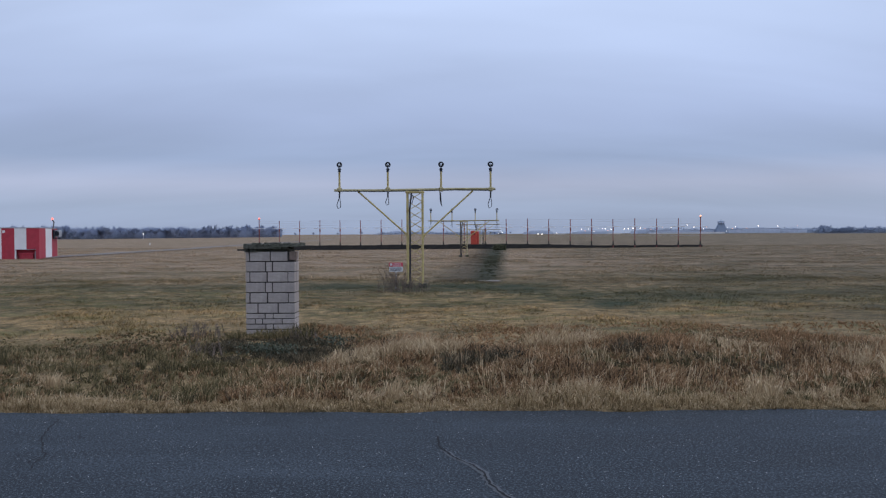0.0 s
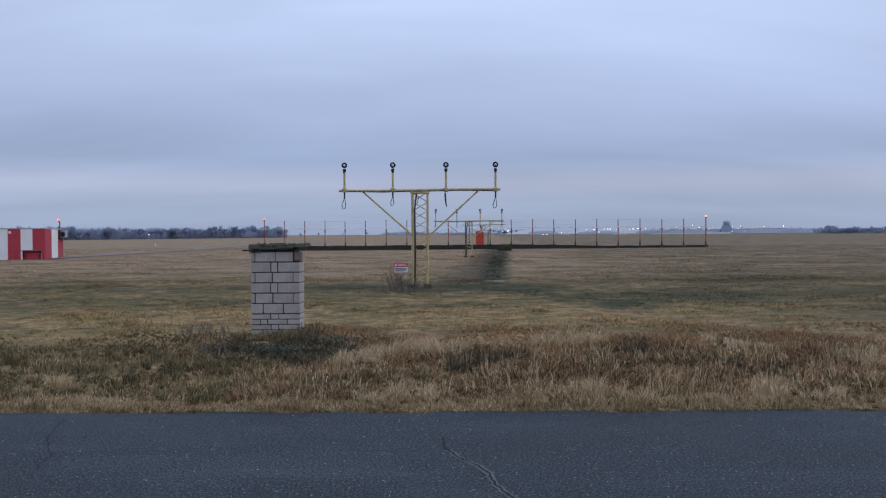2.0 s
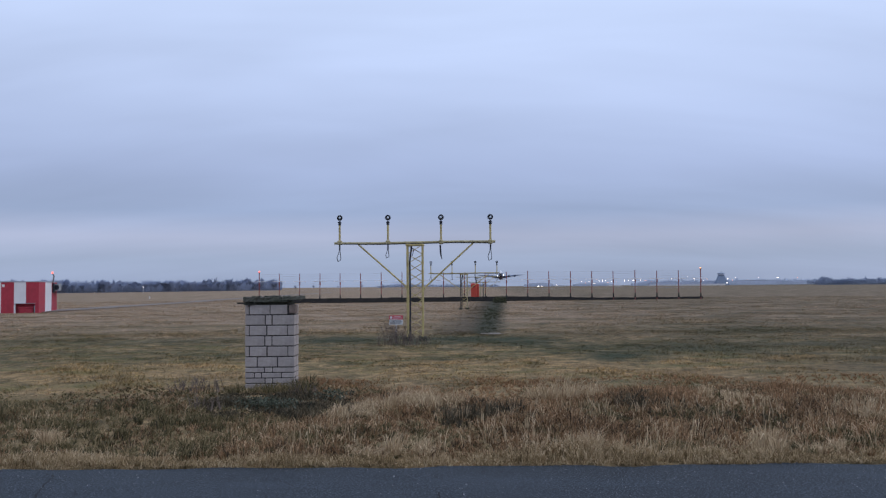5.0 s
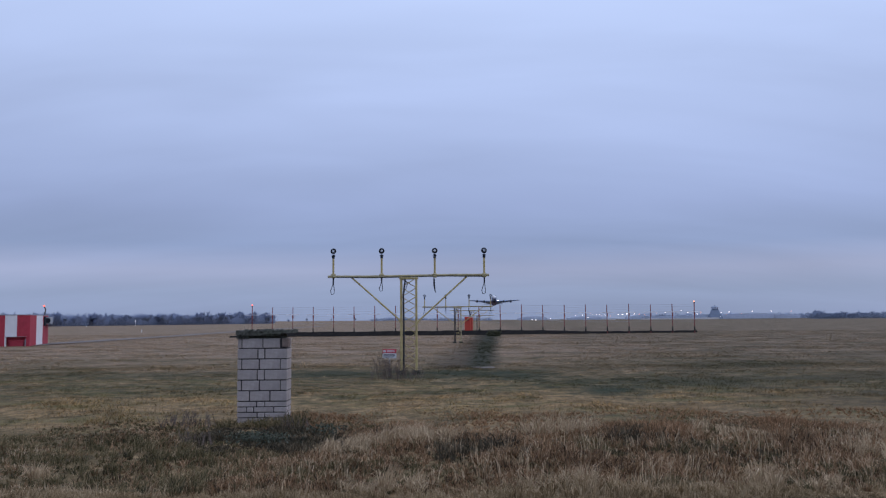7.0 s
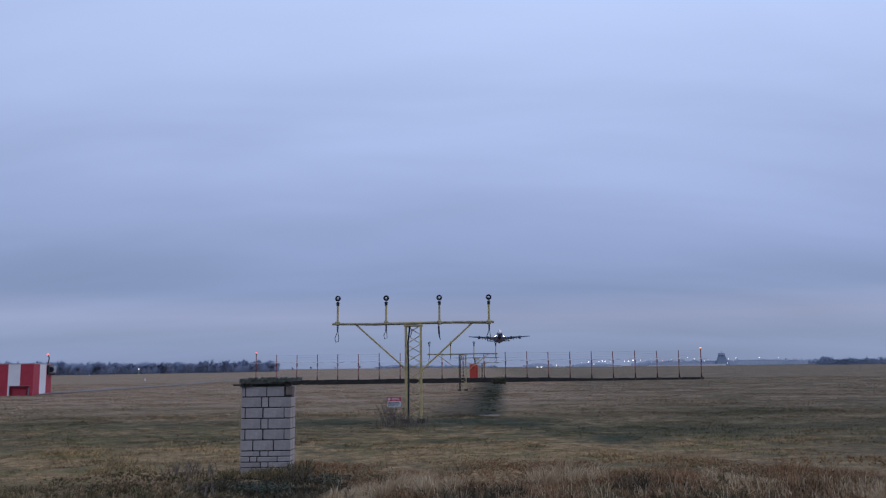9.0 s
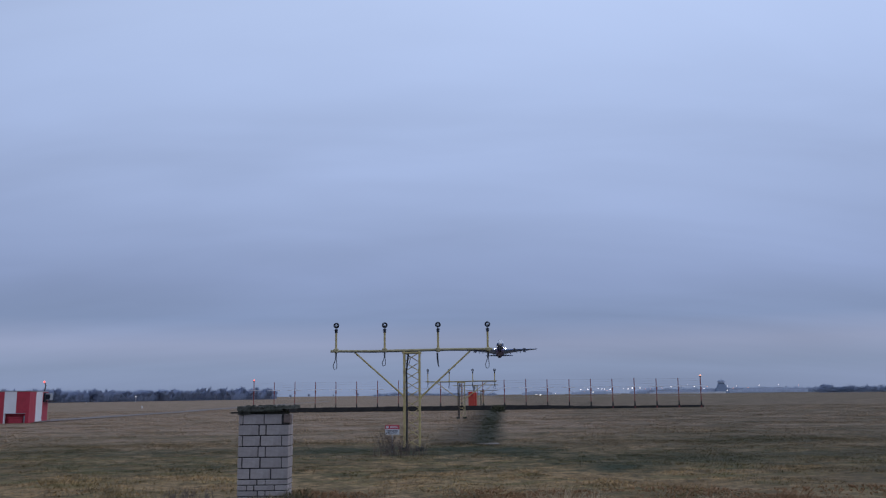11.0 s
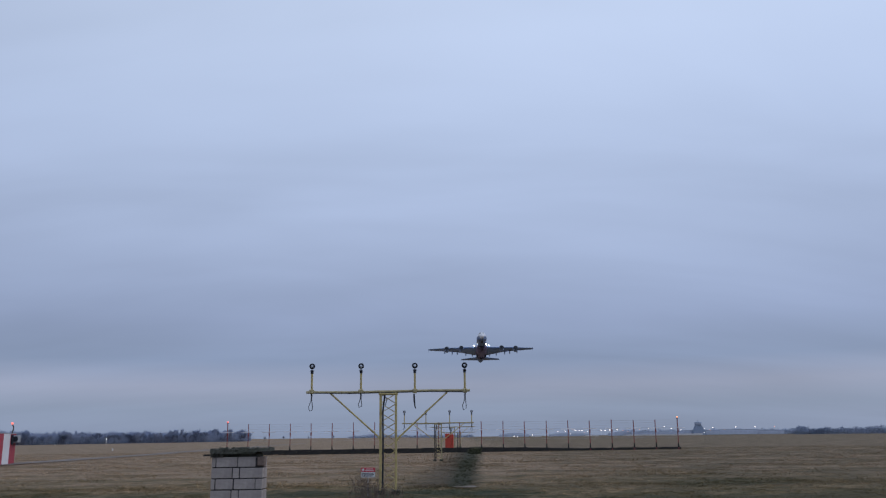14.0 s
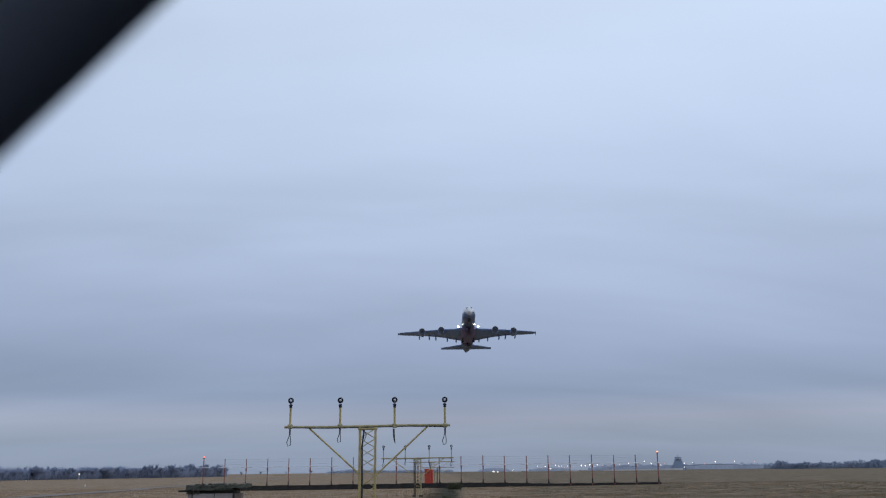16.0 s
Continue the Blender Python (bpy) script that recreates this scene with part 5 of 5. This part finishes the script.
# ---------------------------------------------------------------- the car at the camera
def build_car():
    """Side of the car from which the view is taken: the slanting front pillar of the open window, with the door below."""
    car = thing("car", pose(0, 0, 0), "dark parked car with an open side window", "car")
    e = Vector((-0.0586, 0.1104, 1.9681))
    u = Vector((0.7199, -0.2099, 0.6574))
    n = Vector((-0.6875, -0.1361, 0.7094))
    b = Vector((0.0598, 0.9680, 0.2436))
    lo, hi = -0.62, 0.50

    def strip(off, half, depth, z0, z1, bulge):
        rings = []
        for k in range(15):
            p = e + u * (z0 + (z1 - z0) * k / 14) + n * off
            rings.append([p + n * (half * math.cos(a)) + b * (depth * math.sin(a) + bulge) for a in [j * math.pi / 6 for j in range(12)]])
        return loft(rings)

    part("window_seal", strip(0.0085, 0.0085, 0.004, lo, hi, 0.0), CAR_SEAL, car, "black rubber window seal", True)
    part("front_pillar", strip(0.068, 0.052, 0.010, lo, hi, 0.014), CAR_TRIM, car, "dark slanting front pillar", True)
    part("roof", box((0.95, -0.72, 2.36), (2.0, 1.62, 0.05), bevel=0.02), CAR_PAINT, car)
    part("rear_pillar", box((1.15, 0.06, 1.95), (0.09, 0.06, 0.85), bevel=0.02), CAR_PAINT, car)
    part("door", box((0.35, 0.10, 1.06), (1.75, 0.09, 0.96), bevel=0.03), CAR_PAINT, car, "dark car door below the window")
    part("far_door", box((0.35, -1.56, 1.06), (1.75, 0.09, 0.96), bevel=0.03), CAR_PAINT, car)
    part("floor_pan", box((0.3, -0.73, 0.56), (3.9, 1.5, 0.10), bevel=0.03), CAR_PAINT, car)
    part("bonnet", box((-1.15, -0.73, 1.05), (1.2, 1.66, 0.75), bevel=0.12), CAR_PAINT, car)
    part("tail", box((1.75, -0.73, 1.25), (1.0, 1.66, 1.2), bevel=0.12), CAR_PAINT, car)
    for x in (-1.15, 1.65):
        for y in (0.0, -1.46):
            w = part("wheel", tube([(x, y - 0.12, 0.36), (x, y + 0.12, 0.36)], 0.36, 24), RUBBER, car)
            part("rim", tube([(x, y - 0.125, 0.36), (x, y + 0.125, 0.36)], 0.22, 16), AC_GREY, w)


build_car()


# ---------------------------------------------------------------- the airliner
def build_airliner():
    """A large double-deck four-engined airliner; the nose points along -y and the origin lies at the wing root lamps."""
    jet = thing("airliner", Matrix(), "large four-engined double-deck airliner, white above with dark wings, lamps lit", "airliner")
    stations = [(-24.0, 0.15, 0.2, -0.6), (-23.5, 0.9, 1.0, -0.5), (-22.4, 1.75, 2.0, -0.25), (-20.5, 2.55, 3.05, 0.2), (-18.0, 3.15, 3.75, 0.6), (-14.5, 3.52, 4.15, 0.85),
                (-9.0, 3.57, 4.2, 0.9), (20.0, 3.57, 4.2, 0.9), (28.0, 3.4, 3.95, 1.1), (36.0, 2.6, 3.0, 1.75), (42.0, 1.75, 2.0, 2.4), (46.5, 0.95, 1.1, 2.9), (48.7, 0.3, 0.35, 3.2)]

    def section(y, w, h, zc, a0=0, a1=24):
        return [(w * math.cos(a), y, zc + h * math.sin(a) * (1.0 if math.sin(a) > 0 else 0.92)) for a in [k * 2 * math.pi / 24 for k in range(a0, a1)]]

    hull = loft([section(*s) for s in stations])
    bm = hull
    part("fuselage", bm, HULL_WHITE, jet, "white fuselage", True)
    # a grey shell with the underside's shade painted in, and red markings, hug the belly
    def shell(stat, a_from, a_to, grow):
        out = bmesh.new()
        rows = []
        for y, w, h, zc in stat:
            row = []
            for k in range(13):
                a = math.radians(a_from + (a_to - a_from) * k / 12)
                row.append(out.verts.new(((w + grow) * math.cos(a), y, zc + (h + grow) * math.sin(a) * (1.0 if math.sin(a) > 0 else 0.92))))
            rows.append(row)
        for r0, r1 in zip(rows, rows[1:]):
            for k in range(12):
                out.faces.new((r0[k], r0[k + 1], r1[k + 1], r1[k]))
        bmesh.ops.solidify(out, geom=out.faces[:], thickness=0.03)
        return out

    part("lower_skin", shell(stations[2:12], 178, 362, 0.05), HULL_SHADED, jet, "lower skin with shade painted in grey", True)
    part("belly_marking", shell([(-8.0, 3.57, 4.2, 0.9), (4, 3.57, 4.2, 0.9), (20.0, 3.57, 4.2, 0.9)], 225, 315, 0.95), HULL_RED_HAZED, jet, "dull red marking on the belly", True)
    fair = loft([[(w * math.cos(a), y, -1.7 + h * math.sin(a)) for a in [k * math.pi / 8 for k in range(16)]] for y, w, h in ((-6, 2.2, 0.9), (-2, 3.9, 2.0), (6, 4.4, 2.3), (14, 4.2, 2.2), (20, 3.0, 1.5), (24, 1.2, 0.6))])
    part("belly_fairing", fair, HULL_RED_HAZED, jet, "dull reddish belly fairing", True)
    for s in (-1, 1):
        part("cockpit_window", box((s * 1.0, -20.9, 2.3), (1.2, 0.9, 0.55), Matrix.Rotation(s * 0.45, 3, "Z") @ Matrix.Rotation(-0.6, 3, "X"), 0.1), COCKPIT, jet, "dark cockpit windows")
    part("nose_gear_bay", box((0, -17.6, -2.85), (1.5, 3.6, 0.9), bevel=0.15), INTAKE, jet, "dark open nose gear bay")
    # wings
    def wing(s):
        rings = []
        for span, le, chord, z, th in ((2.5, -3.2, 19.0, -1.5, 2.3), (7.0, 0.6, 15.2, -0.9, 1.7), (14.0, 5.2, 11.3, 0.6, 1.25), (22.0, 10.6, 8.2, 2.2, 0.9), (31.0, 16.6, 5.8, 3.9, 0.6), (38.6, 21.8, 3.6, 5.3, 0.34), (39.8, 23.4, 1.8, 5.5, 0.2)):
            prof = []
            for cx, tz in ((0, 0.0), (0.06, 0.36), (0.25, 0.55), (0.55, 0.42), (1.0, 0.03), (0.55, -0.34), (0.25, -0.42), (0.06, -0.28)):
                prof.append((s * span, le + cx * chord, z + tz * th - 0.05 * cx * chord * (1 if cx > 0.5 else 0.6)))
            rings.append(prof)
        return loft(rings)

    for s in (-1, 1):
        w = part("wing", wing(s), WING_HAZED, jet, "swept dark grey wing", True)
        part("wing_tip_fence", loft([[(s * 39.7, 22.0, 5.5), (s * 39.8, 25.6, 5.5), (s * 39.8, 25.2, 6.7)], [(s * 39.9, 22.0, 5.5), (s * 40.0, 25.6, 5.5), (s * 40.0, 25.2, 6.7)]]), WING_HAZED, w)
        part("wing_tip_fence", loft([[(s * 39.7, 22.0, 5.4), (s * 39.8, 25.6, 5.4), (s * 39.8, 25.2, 4.2)], [(s * 39.9, 22.0, 5.4), (s * 40.0, 25.6, 5.4), (s * 40.0, 25.2, 4.2)]]), WING_HAZED, w)
        for span, y, z in ((6.5, 16.2, -1.3), (11.5, 16.8, -0.5), (18.0, 18.4, 0.9), (21.8, 19.4, 1.6), (27.5, 21.0, 2.6)):
            part("flap_fairing", ball((s * span, y, z - 0.55), 1.0, (0.42, 3.4, 0.75), 10, 8), WING_HAZED, w, "", True)
        for span, le, z in ((14.9, 5.6, -1.35), (25.7, 13.0, 0.75)):
            eng = part("engine", tube([(s * span, le - 5.2, z), (s * span, le - 4.6, z), (s * span, le - 2.4, z), (s * span, le - 0.2, z), (s * span, le + 1.0, z)], [1.60, 1.75, 1.84, 1.6, 1.2], 24), WING_HAZED, jet, "dark jet engine under the wing", True)
            part("intake_lip", tube([(s * span + 1.60 * math.cos(k * math.pi / 12), le - 5.2, z + 1.60 * math.sin(k * math.pi / 12)) for k in range(24)], 0.13, 6, True), METAL_LIP, eng, "bright intake lip", True)
            part("fan", tube([(s * span, le - 5.24, z), (s * span, le - 5.21, z)], 1.48, 24), INTAKE, eng, "dark fan face")
            part("spinner", tube([(s * span, le - 5.75, z), (s * span, le - 5.5, z), (s * span, le - 5.24, z)], [0.05, 0.25, 0.42], 12), INTAKE, eng, "", True)
            part("exhaust", tube([(s * span, le + 0.9, z), (s * span, le + 2.6, z - 0.05)], [0.8, 0.35], 16), METAL_LIP, eng)
            part("pylon", loft([[(s * span - 0.2, le - 2.5, z + 1.7), (s * span + 0.2, le - 2.5, z + 1.7), (s * span + 0.2, le + 5, z + 1.3), (s * span - 0.2, le + 5, z + 1.3)],
                                [(s * span - 0.2, le + 0.5, z + 2.2), (s * span + 0.2, le + 0.5, z + 2.2), (s * span + 0.2, le + 6, z + 2.1), (s * span - 0.2, le + 6, z + 2.1)]]), WING_HAZED, eng)
        rings = []
        for span, le, chord, z, th in ((1.2, 35.0, 9.5, 3.0, 0.9), (8, 40.0, 6.2, 3.7, 0.55), (15.0, 45.0, 3.2, 4.4, 0.25)):
            rings.append([(s * span, le + cx * chord, z + tz * th) for cx, tz in ((0, 0), (0.2, 0.5), (0.6, 0.4), (1, 0), (0.6, -0.4), (0.2, -0.5))])
        part("tailplane", loft(rings), WING_HAZED, jet, "dark tailplane", True)
        part("landing_lamp", ball((s * 5.5, -1.2, -0.2), 0.46, (1, 0.6, 1)), GLOW_LANDING, jet, "bright landing lamp at the wing root", True)
        part("turn_off_lamp", ball((s * 3.15, -7.0, -1.2), 0.19), GLOW_LANDING, jet, "small lit lamp on the hull", True)
    rings = []
    for z, le, chord, th in ((4.0, 30.5, 14.0, 1.1), (11.0, 37.0, 9.0, 0.7), (18.2, 43.5, 5.5, 0.35)):
        rings.append([(tx * th, le + cx * chord, z) for cx, tx in ((0, 0), (0.2, 0.5), (0.6, 0.4), (1, 0), (0.6, -0.4), (0.2, -0.5))])
    part("fin", loft(rings), HULL_WHITE, jet, "tall fin", True)
    for s in (-1, 1):
        leg = part("main_gear", tube([(s * 3.0, 9.0, -3.0), (s * 3.0, 9.4, -5.0)], 0.3, 8), INTAKE, jet, "dark main gear folding into the belly")
        part("wheel_pair", tube([(s * 3.0 - 0.7, 9.4, -5.0), (s * 3.0 + 0.7, 9.4, -5.0)], 0.65, 16), RUBBER, leg)
    return jet


JET = build_airliner()


# ---------------------------------------------------------------- what moves
def motions():
    path = [(0.0, 135.5, 2020, 3.4, -1, 1.09), (1.5, 123.9, 1850, 5.2, -3, 1.078), (2.5, 115.6, 1740, 8.6, -6, 1.068), (3.5, 108.6, 1634, 13.2, -9, 1.058), (4.0, 105.5, 1582, 15.2, -10, 1.053),
            (4.5, 102.4, 1530, 17.3, -10.5, 1.048), (7.0, 85.6, 1282, 29.8, -11, 1.022), (7.5, 82.6, 1236, 32.6, -11, 1.016), (8.0, 79.8, 1190, 35.1, -11, 1.01), (8.5, 77.0, 1145, 37.5, -11, 1.004),
            (9.0, 74.3, 1100, 40.0, -11, 0.998), (11.5, 62.2, 882, 53.4, -12.5, 0.967), (12.0, 59.7, 839, 57.3, -13, 0.961), (12.5, 57.3, 797, 60.6, -13, 0.956), (13.0, 55.3, 755, 63.8, -13, 0.951),
            (13.5, 53.1, 713, 67.2, -13, 0.947), (14.0, 50.8, 671, 70.8, -12.8, 0.943), (14.5, 48.6, 629, 74.4, -12.6, 0.940), (15.0, 46.5, 587, 77.9, -12.5, 0.937), (15.5, 44.6, 545, 81.3, -12.3, 0.934), (16.0, 42.7, 503, 84.7, -12.2, 0.93)]
    walk(JET, [(t, pose(x * k, y * k, 1.9 + (z - 1.9) * k, rx, 0, -3.0)) for t, x, y, z, rx, k in path])


motions()
